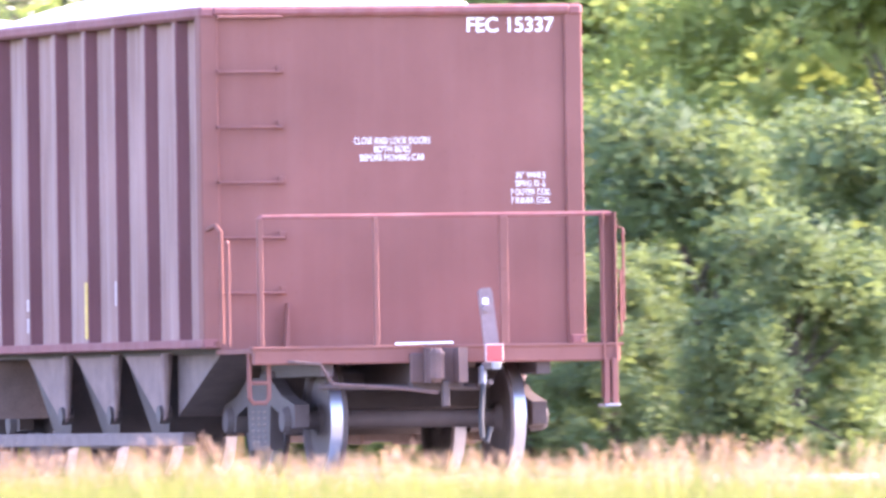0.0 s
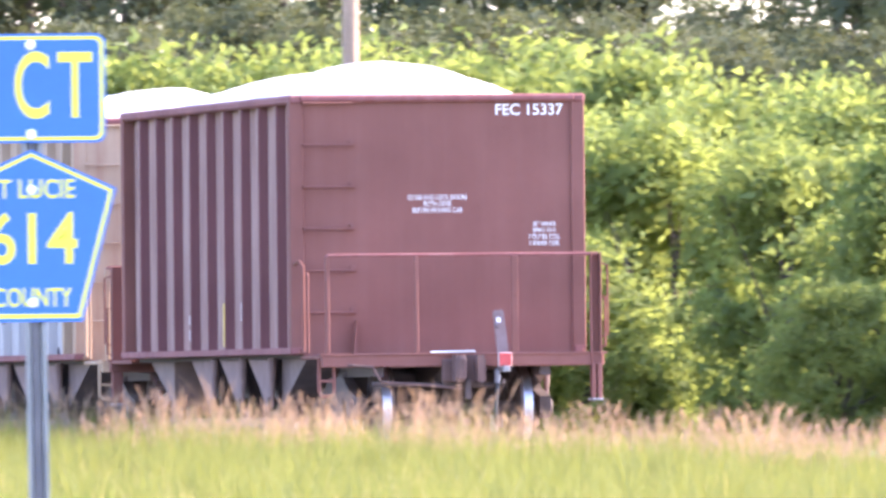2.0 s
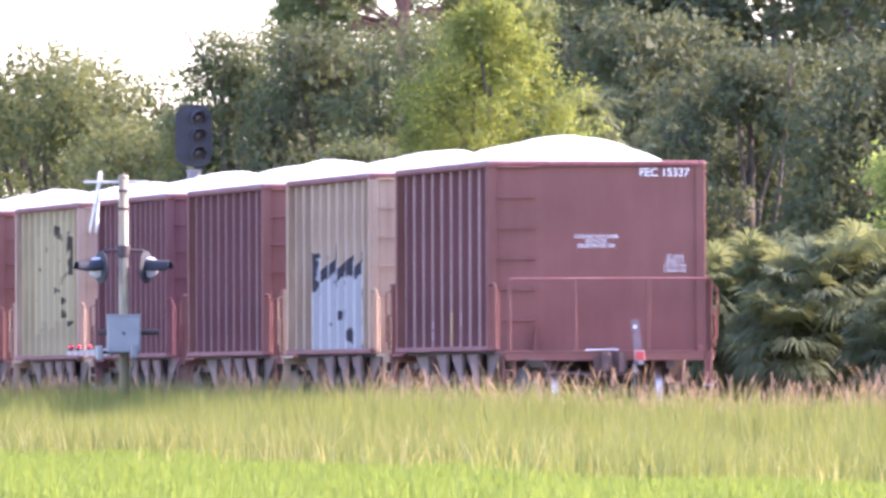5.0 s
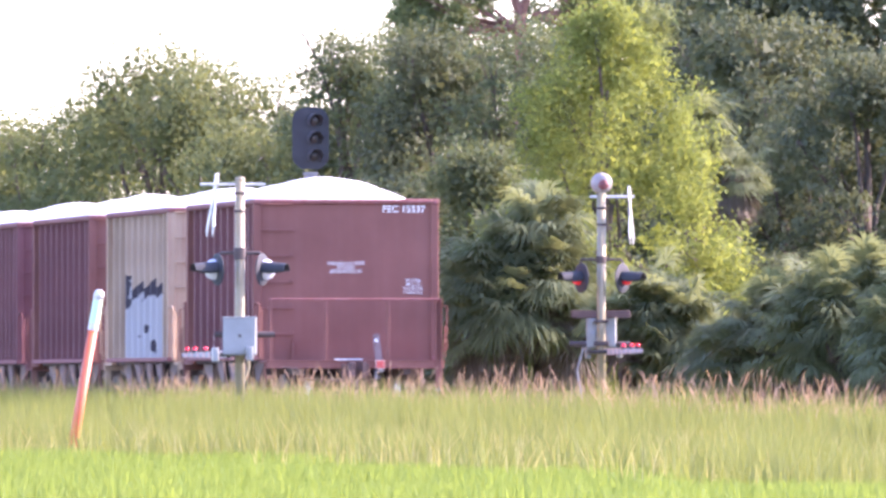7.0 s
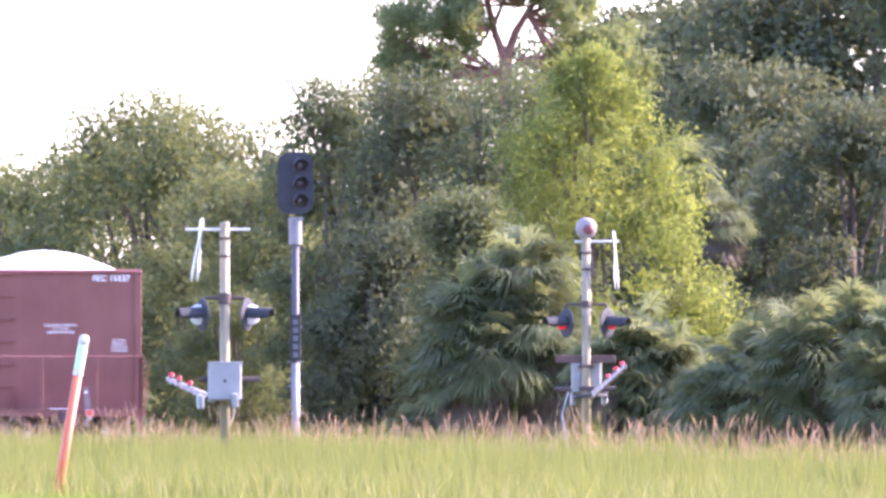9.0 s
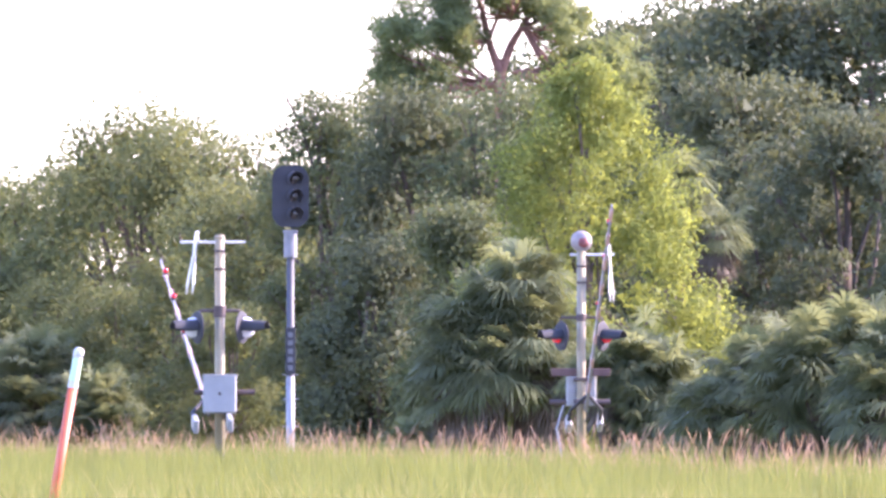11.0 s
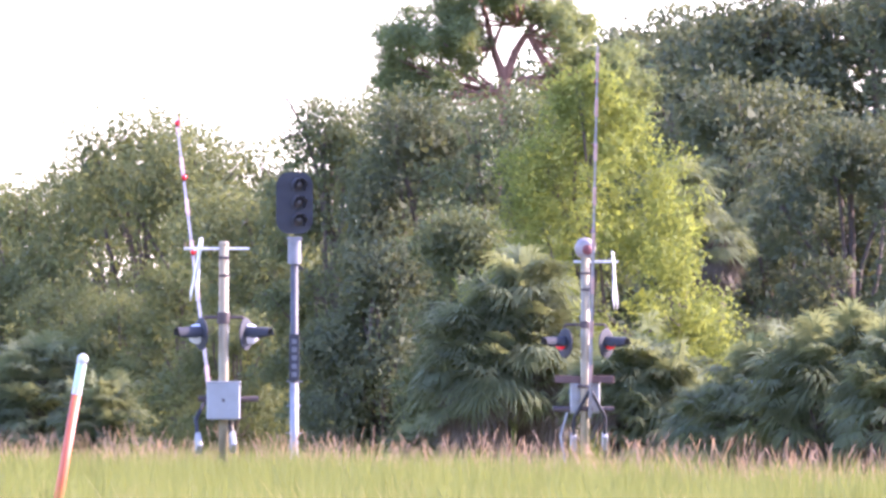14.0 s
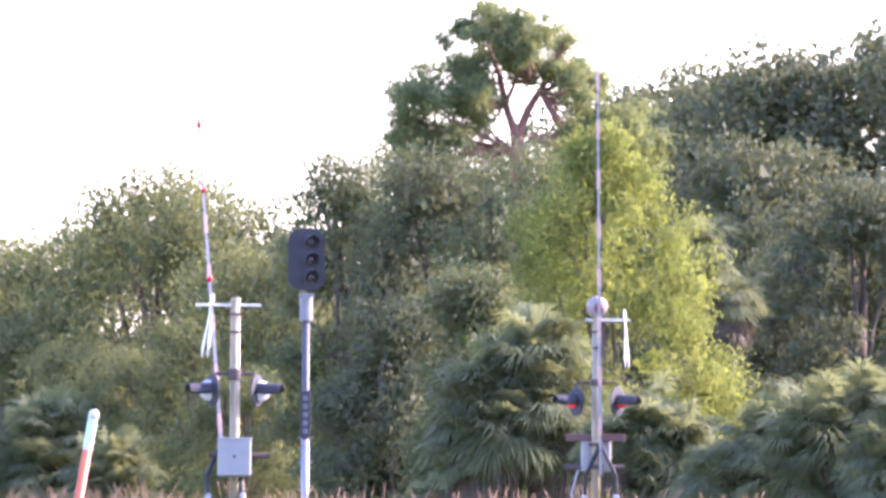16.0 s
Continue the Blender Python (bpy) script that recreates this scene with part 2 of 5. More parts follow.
# ---- mesh helpers ----
class Form:
    """Collects vertices and faces of one mesh."""

    def __init__(self):
        self.v, self.f = [], []

    def put(self, verts, faces):
        n = len(self.v)
        self.v += [tuple(p) for p in verts]
        self.f += [tuple(i + n for i in f) for f in faces]
        return self

    def box(self, x0, x1, y0, y1, z0, z1, c=0.008):
        """A box with chamfered edges."""
        c = min(c, (x1 - x0) / 3, (y1 - y0) / 3, (z1 - z0) / 3)
        b = bmesh.new()
        bmesh.ops.create_cube(b, size=1)
        for p in b.verts:
            p.co = Vector(((x0 + x1) / 2 + p.co.x * (x1 - x0), (y0 + y1) / 2 + p.co.y * (y1 - y0), (z0 + z1) / 2 + p.co.z * (z1 - z0)))
        bmesh.ops.bevel(b, geom=b.edges[:], offset=c, segments=1, affect="EDGES")
        b.verts.index_update()
        self.put([p.co for p in b.verts], [[p.index for p in f.verts] for f in b.faces])
        b.free()
        return self

    def rod(self, points, radius, sides=8):
        """A tube along points; radius may be a list."""
        points = [Vector(p) for p in points]
        radii = [float(r) for r in radius] if isinstance(radius, (list, tuple)) else [float(radius)] * len(points)
        rings, keep = [], None
        for i, p in enumerate(points):
            d = (points[min(i + 1, len(points) - 1)] - points[max(i - 1, 0)]).normalized()
            if keep is None:
                keep = d.orthogonal().normalized()
            u = (keep - d * keep.dot(d)).normalized()
            keep, w = u, d.cross(u)
            rings.append([p + radii[i] * (math.cos(a) * u + math.sin(a) * w) for a in (2 * math.pi * k / sides for k in range(sides))])
        verts = [p for r in rings for p in r]
        faces = [(i * sides + k, i * sides + (k + 1) % sides, (i + 1) * sides + (k + 1) % sides, (i + 1) * sides + k)
                 for i in range(len(rings) - 1) for k in range(sides)]
        faces += [tuple(reversed(range(sides))), tuple(range(len(verts) - sides, len(verts)))]
        return self.put(verts, faces)

    def prism(self, outline, y0, y1, axis="y"):
        """An outline pulled along an axis: y (x, z), x (y, z) or z (x, y)."""
        lay = {"y": lambda a, b, h: (a, h, b), "x": lambda a, b, h: (h, a, b), "z": lambda a, b, h: (a, b, h)}[axis]
        n = len(outline)
        verts = [lay(a, b, h) for h in (y0, y1) for a, b in outline]
        faces = [tuple(range(n)), tuple(reversed(range(n, 2 * n)))] + [(k, k + n, (k + 1) % n + n, (k + 1) % n) for k in range(n)]
        return self.put(verts, faces)

    def turned(self, profile, sides=28, axis="x", centre=(0, 0, 0)):
        """A profile of (radius, along) spun about an axis."""
        c, n = Vector(centre), len(profile)
        verts = []
        for k in range(sides):
            a = 2 * math.pi * k / sides
            for r, h in profile:
                p = {"x": (h, r * math.cos(a), r * math.sin(a)), "y": (r * math.cos(a), h, r * math.sin(a)), "z": (r * math.cos(a), r * math.sin(a), h)}[axis]
                verts.append(c + Vector(p))
        faces = [(k * n + i, k * n + i + 1, (k + 1) % sides * n + i + 1, (k + 1) % sides * n + i) for k in range(sides) for i in range(n - 1)]
        return self.put(verts, faces)

    def mesh(self, name, material, smooth=False):
        me = bpy.data.meshes.new(name)
        me.from_pydata(self.v, [], self.f)
        me.materials.append(material)
        b = bmesh.new()
        b.from_mesh(me)
        bmesh.ops.recalc_face_normals(b, faces=b.faces[:])
        b.to_mesh(me)
        b.free()
        if smooth:
            me.shade_smooth()
        return me


def part(name, form, material, parent, label="", smooth=False):
    ob = new(name, form.mesh(name, material, smooth) if isinstance(form, Form) else form)
    ob.parent = parent
    return tagged(ob, label)


def again(ob, parent, m):
    """Another part on the same mesh."""
    twin = new(ob.name.split(".")[0], ob.data)
    twin.parent, twin.matrix_basis = parent, m
    return twin


def thing(name, label, category, m=None, group="", kind=""):
    ob = new(name)
    if m is not None:
        ob.matrix_basis = m
    return tagged(ob, label, category, group, kind)


def lettering(text, size, material, width=0.0, bold=0.0):
    """A mesh of words, centred, facing -y in the xz plane."""
    cu = bpy.data.curves.new("words", "FONT")
    cu.body, cu.size, cu.align_x, cu.align_y, cu.extrude, cu.offset = text, size, "CENTER", "CENTER", 0.001, bold
    ob = new("words", cu)
    bpy.context.view_layer.update()
    me = bpy.data.meshes.new_from_object(ob.evaluated_get(bpy.context.evaluated_depsgraph_get()))
    bpy.data.objects.remove(ob)
    xs = [p.co.x for p in me.vertices]
    k = width / (max(xs) - min(xs)) if width else 1.0
    me.transform(Matrix.Rotation(radians(90), 4, "X") @ Matrix.Diagonal((k, 1, 1, 1)))
    me.materials.clear()
    me.materials.append(material)
    return me


def quads(name, corners, material, sides=4):
    """A mesh of loose faces from an array (n, sides, 3)."""
    n = len(corners)
    me = bpy.data.meshes.new(name)
    me.vertices.add(n * sides)
    me.vertices.foreach_set("co", np.ascontiguousarray(corners, dtype=np.float32).ravel())
    me.loops.add(n * sides)
    me.loops.foreach_set("vertex_index", np.arange(n * sides, dtype=np.int32))
    me.polygons.add(n)
    me.polygons.foreach_set("loop_start", np.arange(0, n * sides, sides, dtype=np.int32))
    me.polygons.foreach_set("loop_total", np.full(n, sides, dtype=np.int32))
    me.materials.append(material)
    me.update()
    me.validate()
    return me


def on_ray(az, x):
    """The place on the line x at that bearing from the camera."""
    return x / math.tan(radians(az))


# ---- ground ----
def soft_step(v, a, b):
    k = np.clip((v - a) / (b - a), 0, 1)
    return k * k * (3 - 2 * k)


def ground_z(x, y):
    x, y = np.asarray(x, float), np.asarray(y, float)
    z = 0.60 * soft_step(np.hypot(x, y), 15, 125)
    z = z + 0.05 * np.sin(x * 0.31 + 1.3) * np.sin(y * 0.17) + 0.03 * np.sin(x * 0.9 + y * 0.4)
    z = z * soft_step(np.hypot(x, y), 50, 82)
    bank = soft_step(-np.abs(x - TRACK_X), -5.5, -2.6)
    return z * (1 - bank) + 0.72 * bank


def make_ground():
    xs = np.r_[-4000, -1500, -600, -250, -100, -40, -10, np.arange(-4, 62, 1.0), 70, 90, 140, 250, 600, 1500, 4000]
    ys = np.r_[-4000, -1500, -500, -150, -40, 0, np.arange(20, 480, 3.0), 520, 600, 900, 1800, 4500]
    gx, gy = np.meshgrid(xs, ys)
    gz = ground_z(gx, gy)
    co = np.stack([gx, gy, gz], -1).reshape(-1, 3)
    w = len(xs)
    faces = [(j * w + i, j * w + i + 1, (j + 1) * w + i + 1, (j + 1) * w + i) for j in range(len(ys) - 1) for i in range(w - 1)]
    me = bpy.data.meshes.new("ground")
    me.from_pydata(co.tolist(), [], faces)
    me.materials.append(SOIL)
    me.shade_smooth()
    tagged(new("ground", me), "grassy field rising gently to the railway", "ground", kind="structure")


make_ground()


def make_track():
    bed = Form().prism([(TRACK_X - 2.6, 0.6), (TRACK_X - 1.75, 0.86), (TRACK_X + 1.75, 0.86), (TRACK_X + 2.6, 0.6)], -600, 1500)
    tagged(new("ballast_bed", bed.mesh("ballast_bed", BALLAST)), "grey crushed stone ballast under the rails", "railway bed", kind="structure")
    for side in (-1, 1):
        x = TRACK_X + side * 0.753
        r = thing("rail", "rusty steel rail with a polished head", "rail", kind="structure")
        part("web", Form().prism([(x - 0.07, 0.82), (x - 0.07, 0.835), (x - 0.012, 0.85), (x - 0.012, 0.94), (x + 0.012, 0.94), (x + 0.012, 0.85), (x + 0.07, 0.835), (x + 0.07, 0.82)], -600, 1500), RAIL, r)
        part("head", Form().prism([(x - 0.036, 0.94), (x - 0.036, 0.976), (x - 0.028, RAIL_Z), (x + 0.028, RAIL_Z), (x + 0.036, 0.976), (x + 0.036, 0.94)], -600, 1500), RAILTOP, r, "polished rail head")


make_track()


# ---- grass ----
def blades(name, label, x0, x1, y0, y1, count, height, lean, width, material, keep, per=4, heads=False, seed=1, stiff=False):
    """Tufts of tapering blades standing on the ground; height is a function of (x, y)."""
    rng = np.random.default_rng(seed)
    x, y = rng.uniform(x0, x1, count), rng.uniform(y0, y1, count)
    ok = keep(x, y, rng)
    x, y = x[ok], y[ok]
    n = len(x)
    x, y = np.repeat(x, per) + rng.normal(0, 0.07, n * per), np.repeat(y, per) + rng.normal(0, 0.07, n * per)
    z = ground_z(x, y) - 0.02
    h = height(x, y) * rng.uniform(0.55, 1.12, n * per)
    a, b = rng.uniform(0, 2 * np.pi, n * per), rng.uniform(0, 2 * np.pi, n * per)
    base = np.stack([x, y, z], -1)
    side = np.stack([np.cos(a), np.sin(a), 0 * a], -1) * (width * rng.uniform(0.6, 1.4, n * per))[:, None]
    bend = np.stack([np.cos(b), np.sin(b), 0 * b], -1) * (lean * h * rng.uniform(0.1, 1.0, n * per))[:, None]
    up = np.stack([0 * h, 0 * h, h], -1)
    mid = base + 0.55 * up + 0.3 * bend
    tip = base + up + bend
    lower = np.stack([base - side, base + side, mid + 0.8 * side, mid - 0.8 * side], 1)
    upper = np.stack([mid - 0.8 * side, mid + 0.8 * side, tip + 0.1 * side, tip - 0.1 * side], 1)
    if stiff:
        tagged(new(name, quads(name, np.stack([base - side, base + side, tip], 1), material, 3)), label, "grass", kind="stuff")
        return
    faces = [lower, upper]
    if heads:
        q = base + 0.82 * up + 0.75 * bend
        fat = side * rng.uniform(0.9, 1.7, n * per)[:, None]
        faces.append(np.stack([q - 0.3 * fat, q + 0.3 * fat, (q + tip) / 2 + fat, (q + tip) / 2 - fat], 1))
        faces.append(np.stack([(q + tip) / 2 - fat, (q + tip) / 2 + fat, tip + 0.12 * bend, tip + 0.12 * bend + 0.1 * side], 1))
    me = quads(name, np.stack(faces, 1).reshape(-1, 4, 3), material)
    tagged(new(name, me), label, "grass", kind="stuff")


def in_view(x, y, near, far):
    az = np.degrees(np.arctan2(x, y))
    return (az > 5.7) & (az < 17.4) & (np.hypot(x, y) > near) & (np.hypot(x, y) < far)


def wave(x, y):
    return np.sin(x * 0.8 + 0.3 * y) * np.sin(0.13 * y - 0.5 * x + 1) + 0.6 * np.sin(x * 2.1 - 0.41 * y)


def edge(y):
    return 23.0 + 0.8 * np.sin(y * 0.11) + 0.5 * np.sin(y * 0.37)


def grow_grass():
    blades("lawn_grass", "short bright green field grass", 8, 25, 85, 250, 125000, lambda x, y: 0.17 + 0.03 * wave(x, y), 0.7, 0.011, LAWN,
           lambda x, y, g: in_view(x, y, 88, 400) & (x < edge(y) + g.normal(0, 0.5, len(x))), 3, seed=2, stiff=True)
    blades("meadow_grass", "tall green unmown meadow grass", 20, 31.5, 85, 330, 95000, lambda x, y: (0.36 + 0.15 * soft_step(y, 110, 190) + 0.10 * soft_step(y, 190, 240)) * (1 + 0.26 * wave(x * 1.7, y * 1.3)), 0.6, 0.008, GRASS,
           lambda x, y, g: in_view(x, y, 88, 400) & (x > edge(y) + g.normal(0, 0.4, len(x))), 4, seed=3, stiff=True)
    blades("meadow_seed_stalks", "pale yellow-green stalks above the meadow grass", 15, 31.5, 85, 330, 17000, lambda x, y: (0.36 + 0.20 * soft_step(y, 110, 190)) * (1 + 0.12 * wave(x, y)), 0.6, 0.0045, STALK,
           lambda x, y, g: in_view(x, y, 110, 400) & (x > edge(y) - 2 * g.random(len(x))) & (g.random(len(x)) < 0.4), 2, seed=4)
    tall = lambda x, y: (0.53 + 0.32 * soft_step(y, 122, 170) + 0.20 * soft_step(y, 190, 235)) * (1 + 0.16 * wave(x * 0.7, y * 2.3))
    blades("dry_grass", "tall tan dry grass along the railway bank", 30.5, 31.9, 95, 345, 9500, tall, 0.45, 0.0048, STRAW,
           lambda x, y, g: in_view(x, y, 90, 400) & (g.random(len(x)) < 0.52 - 0.34 * soft_step(y, 150, 215)), 4, True, 5)
    blades("bank_grass", "green grass under the tan stalks of the bank", 27.5, 32.0, 95, 345, 50000, lambda x, y: 0.84 * tall(x, y), 0.5, 0.010, GRASS,
           lambda x, y, g: in_view(x, y, 90, 400), 3, seed=6, stiff=True)
    blades("far_bank_grass", "dry grass beyond the rails", 37.6, 42.0, 115, 330, 6000, lambda x, y: 0.5 + 0.1 * wave(x, y), 0.4, 0.012, STRAW,
           lambda x, y, g: in_view(x, y, 90, 500), 3, False, 7, True)


grow_grass()


# ---- the train ----
BODY_L, HALF_W, TOP, SILL, DECK = 9.866, 1.585, 3.80, 1.10, 1.285
CARS = []


def car_y(t):
    return START_Y + SPEED * t + 0.5 * SLOWING * t * t


def wheelset_meshes():
    prof = [(0.10, -0.05), (0.12, -0.055), (0.13, -0.03), (0.36, -0.02), (0.385, -0.055), (0.457, -0.055), (0.460, 0.04), (0.485, 0.055), (0.487, 0.078), (0.47, 0.082), (0.385, 0.078), (0.36, 0.03), (0.13, 0.05), (0.10, 0.10)]
    tread = [(0.4575, -0.056), (0.462, 0.0), (0.463, 0.040)]
    return prof, tread


def truck(parent, y, spin):
    """One truck: side frames, springs, bolster and two wheelsets. Adds the wheelsets to spin."""
    t = new("truck")
    t.parent, t.matrix_basis = parent, pose(0, y, 0)
    for s in (-1, 1):
        f = Form()
        x0, x1 = s * 0.99 - 0.06, s * 0.99 + 0.06
        f.prism([(-1.12, 0.40), (-1.12, 0.58), (-0.7, 0.66), (-0.35, 0.80), (0.35, 0.80), (0.7, 0.66), (1.12, 0.58), (1.12, 0.40), (0.75, 0.36), (0.72, 0.50), (0.36, 0.58), (0.32, 0.22), (-0.32, 0.22), (-0.36, 0.58), (-0.72, 0.50), (-0.75, 0.36)], x0, x1, "x")
        for e in (-0.9, 0.9):
            f.turned([(0.0, s * 1.10), (0.09, s * 1.10), (0.115, s * 1.06), (0.12, s * 0.95)], 14, "x", (0, e, 0.457))
        part("side_frame", f, STEEL, t)
        for k in (-0.18, 0.0, 0.18):
            coil = Form().rod([(s * 0.99 + 0.062 * math.cos(a), k + 0.062 * math.sin(a), 0.25 + 0.3 * a / 37.7) for a in np.linspace(0, 37.7, 60)], 0.014, 5)
            part("spring", coil, CHUTE, t, "dusty coil spring")
    part("bolster", Form().box(-1.0, 1.0, -0.18, 0.18, 0.52, 0.86, 0.03), STEEL, t)
    part("brake_beam", Form().rod([(-0.75, -0.38, 0.42), (0, -0.52, 0.42), (0.75, -0.38, 0.42)], 0.035), STEEL, t)
    prof, tread = wheelset_meshes()
    for e in (-0.9, 0.9):
        w = part("wheelset", Form().rod([(-1.05, 0, 0), (1.05, 0, 0)], 0.075, 14), STEEL, parent)
        w.matrix_basis = pose(0, y + e, 0.457)
        for s in (-1, 1):
            part("wheel", Form().turned([(r, -s * h) for r, h in prof], 36, "x", (s * 0.755, 0, 0)), STEEL, w)
            part("tread", Form().turned([(r, -s * h) for r, h in tread], 36, "x", (s * 0.755, 0, 0)), TREAD, w, "bright worn steel tread", True)
        spin.append((w, y + e))


def end_gear(car, paint, flip):
    """Platform, railing, steps, coupler and ladder of one end. flip: the front end, turned about."""
    turn = pose(0, BODY_L, 0, 0, 0, 180) if flip else pose(0, 0, 0)

    def add(name, form, material, label=""):
        ob = part(name, form, material, car, label)
        ob.matrix_basis = turn
        return ob

    y = -DECK
    add("platform", Form().box(-1.50, 1.50, y + 0.06, -0.02, 0.99, 1.03), paint)
    add("end_sill", Form().box(-1.52, 1.52, y - 0.02, y + 0.07, 0.90, 1.035, 0.012).box(-1.54, 1.54, y - 0.035, y + 0.07, 1.02, 1.045, 0.005), paint)
    for x in (-0.9, 0.9):
        add("draft_beam", Form().box(x - 0.06, x + 0.06, y + 0.07, 0.6, 0.80, 0.99), STEEL)
    add("centre_sill", Form().box(-0.22, 0.22, y + 0.02, BODY_L / 2 - 0.01, 0.68, 0.99, 0.02), STEEL)
    rail = add("railing", Form().rod([(-1.455, y, 2.06), (-1.44, y, 2.08), (1.455, y, 2.08)], 0.02, 10), CHORD)
    for x, w in ((-1.455, 0.022), (-0.50, 0.022), (0.56, 0.035)):
        part("post", Form().box(x - w, x + w, y - 0.022, y + 0.022, 1.03, 2.07, 0.006), paint, rail)
    part("post", Form().box(1.375, 1.39, y - 0.05, y + 0.05, 0.60, 2.09).box(1.375, 1.49, y + 0.035, y + 0.05, 0.60, 2.09).box(1.475, 1.49, y - 0.05, y + 0.05, 0.60, 2.09), paint, rail, "steel channel corner post")
    side = add("side_handrail", Form().rod([(-1.56, -0.05, 2.0), (-1.56, -0.30, 2.03), (-1.53, -0.34, 1.98), (-1.53, -0.36, 1.08)], 0.02), paint)
    part("handle", Form().rod([(-1.50, -0.42, 1.9), (-1.50, -0.45, 1.88), (-1.50, -0.45, 1.06)], 0.016), paint, side)
    add("grab_iron", Form().rod([(1.50, y + 0.08, 1.98), (1.58, y + 0.08, 1.96), (1.58, y + 0.08, 1.22), (1.50, y + 0.08, 1.20)], 0.012), paint)
    add("grab_iron", Form().rod([(1.50, y + 0.02, 1.62), (1.54, y + 0.02, 1.62), (1.54, y + 0.02, 1.1), (1.50, y + 0.02, 1.1)], 0.012), paint)
    st = add("sill_step", Form().box(1.375, 1.42, y - 0.05, y + 0.0, 0.55, 0.92).box(1.44, 1.49, y - 0.05, y + 0.0, 0.55, 0.92), paint)
    part("tread", Form().box(1.37, 1.50, y - 0.06, y + 0.14, 0.53, 0.555), ALU, st)
    st = add("sill_step", Form().rod([(-1.53, y + 0.10, 1.0), (-1.53, y + 0.10, 0.64), (-1.50, y + 0.10, 0.60), (-1.40, y + 0.10, 0.60), (-1.37, y + 0.10, 0.64), (-1.37, y + 0.10, 0.92)], 0.02), paint)
    part("tread", Form().rod([(-1.53, y + 0.10, 0.76), (-1.37, y + 0.10, 0.76)], 0.016), paint, st)
    for x in (-1.46, -0.94):
        add("side_rail_bracket", Form().box(x - 0.02, x + 0.02, -0.02, -0.006, 1.1, 3.7) if x < -1 else Form().prism([(x, 1.05), (x + 0.04, 1.05), (x + 0.04, 1.40), (x + 0.03, 1.40)], -0.10, -0.012), paint)
    # ladder
    for k in range(6):
        z = 3.71 - 0.445 * k
        r = add("ladder_rung", Form().rod([(-1.46, -0.01, z + 0.012), (-1.46, -0.07, z), (-0.93, -0.07, z), (-0.93, -0.01, z + 0.012)], 0.0125), paint)
        part("bracket", Form().box(-0.96, -0.90, -0.03, -0.004, z - 0.01, z + 0.05, 0.004), paint, r)
    # coupler and brake gear
    c = add("coupler", Form().prism([(-0.13, y - 0.28), (-0.15, y - 0.20), (-0.13, y - 0.05), (-0.07, y + 0.03), (-0.07, y + 0.2), (0.07, y + 0.2), (0.07, y + 0.03), (0.16, y - 0.10), (0.17, y - 0.30), (0.09, y - 0.33), (0.08, y - 0.18), (0.0, y - 0.14), (-0.05, y - 0.20)], 0.74, 1.02, "z"), GRIME)
    part("knuckle", Form().box(-0.14, -0.02, y - 0.33, y - 0.18, 0.74, 1.02, 0.04), GRIME, c)
    part("striker", Form().box(-0.24, 0.24, y - 0.06, y - 0.025, 0.74, 0.98, 0.02), GRIME, c)
    part("lock_lift", Form().box(-0.02, 0.04, y - 0.22, y - 0.16, 0.55, 0.76), STEEL, c)
    add("uncoupling_lever", Form().rod([(-1.25, y - 0.06, 0.92), (-1.2, y - 0.10, 0.92), (-1.0, y - 0.12, 0.90), (-0.94, y - 0.12, 0.80), (-0.9, y - 0.12, 0.74), (-0.35, y - 0.14, 0.70), (-0.05, y - 0.2, 0.66)], 0.015), GRIME)
    add("release_bar", Form().rod([(-0.36, y - 0.05, 1.055), (0.12, y - 0.05, 1.06)], 0.009), WHITE, "bright bare metal bar")
    add("brake_pipe", Form().rod([(-0.95, y + 0.15, 0.72), (0.35, y + 0.10, 0.70), (0.42, y - 0.08, 0.74)], 0.025), STEEL)
    add("air_hose", Form().rod([(0.36, y - 0.05, 0.82), (0.34, y - 0.12, 0.68), (0.31, y - 0.16, 0.45), (0.32, y - 0.16, 0.30), (0.36, y - 0.14, 0.26), (0.40, y - 0.12, 0.38)], 0.024), HOSE, "black rubber hose with pale cuffs")
    add("hose_cuff", Form().rod([(0.36, y - 0.045, 0.86), (0.345, y - 0.10, 0.72)], 0.033), ALU)


GUSSET = plain("dusty_gusset_plate", (0.165, 0.105, 0.088), 0.9)


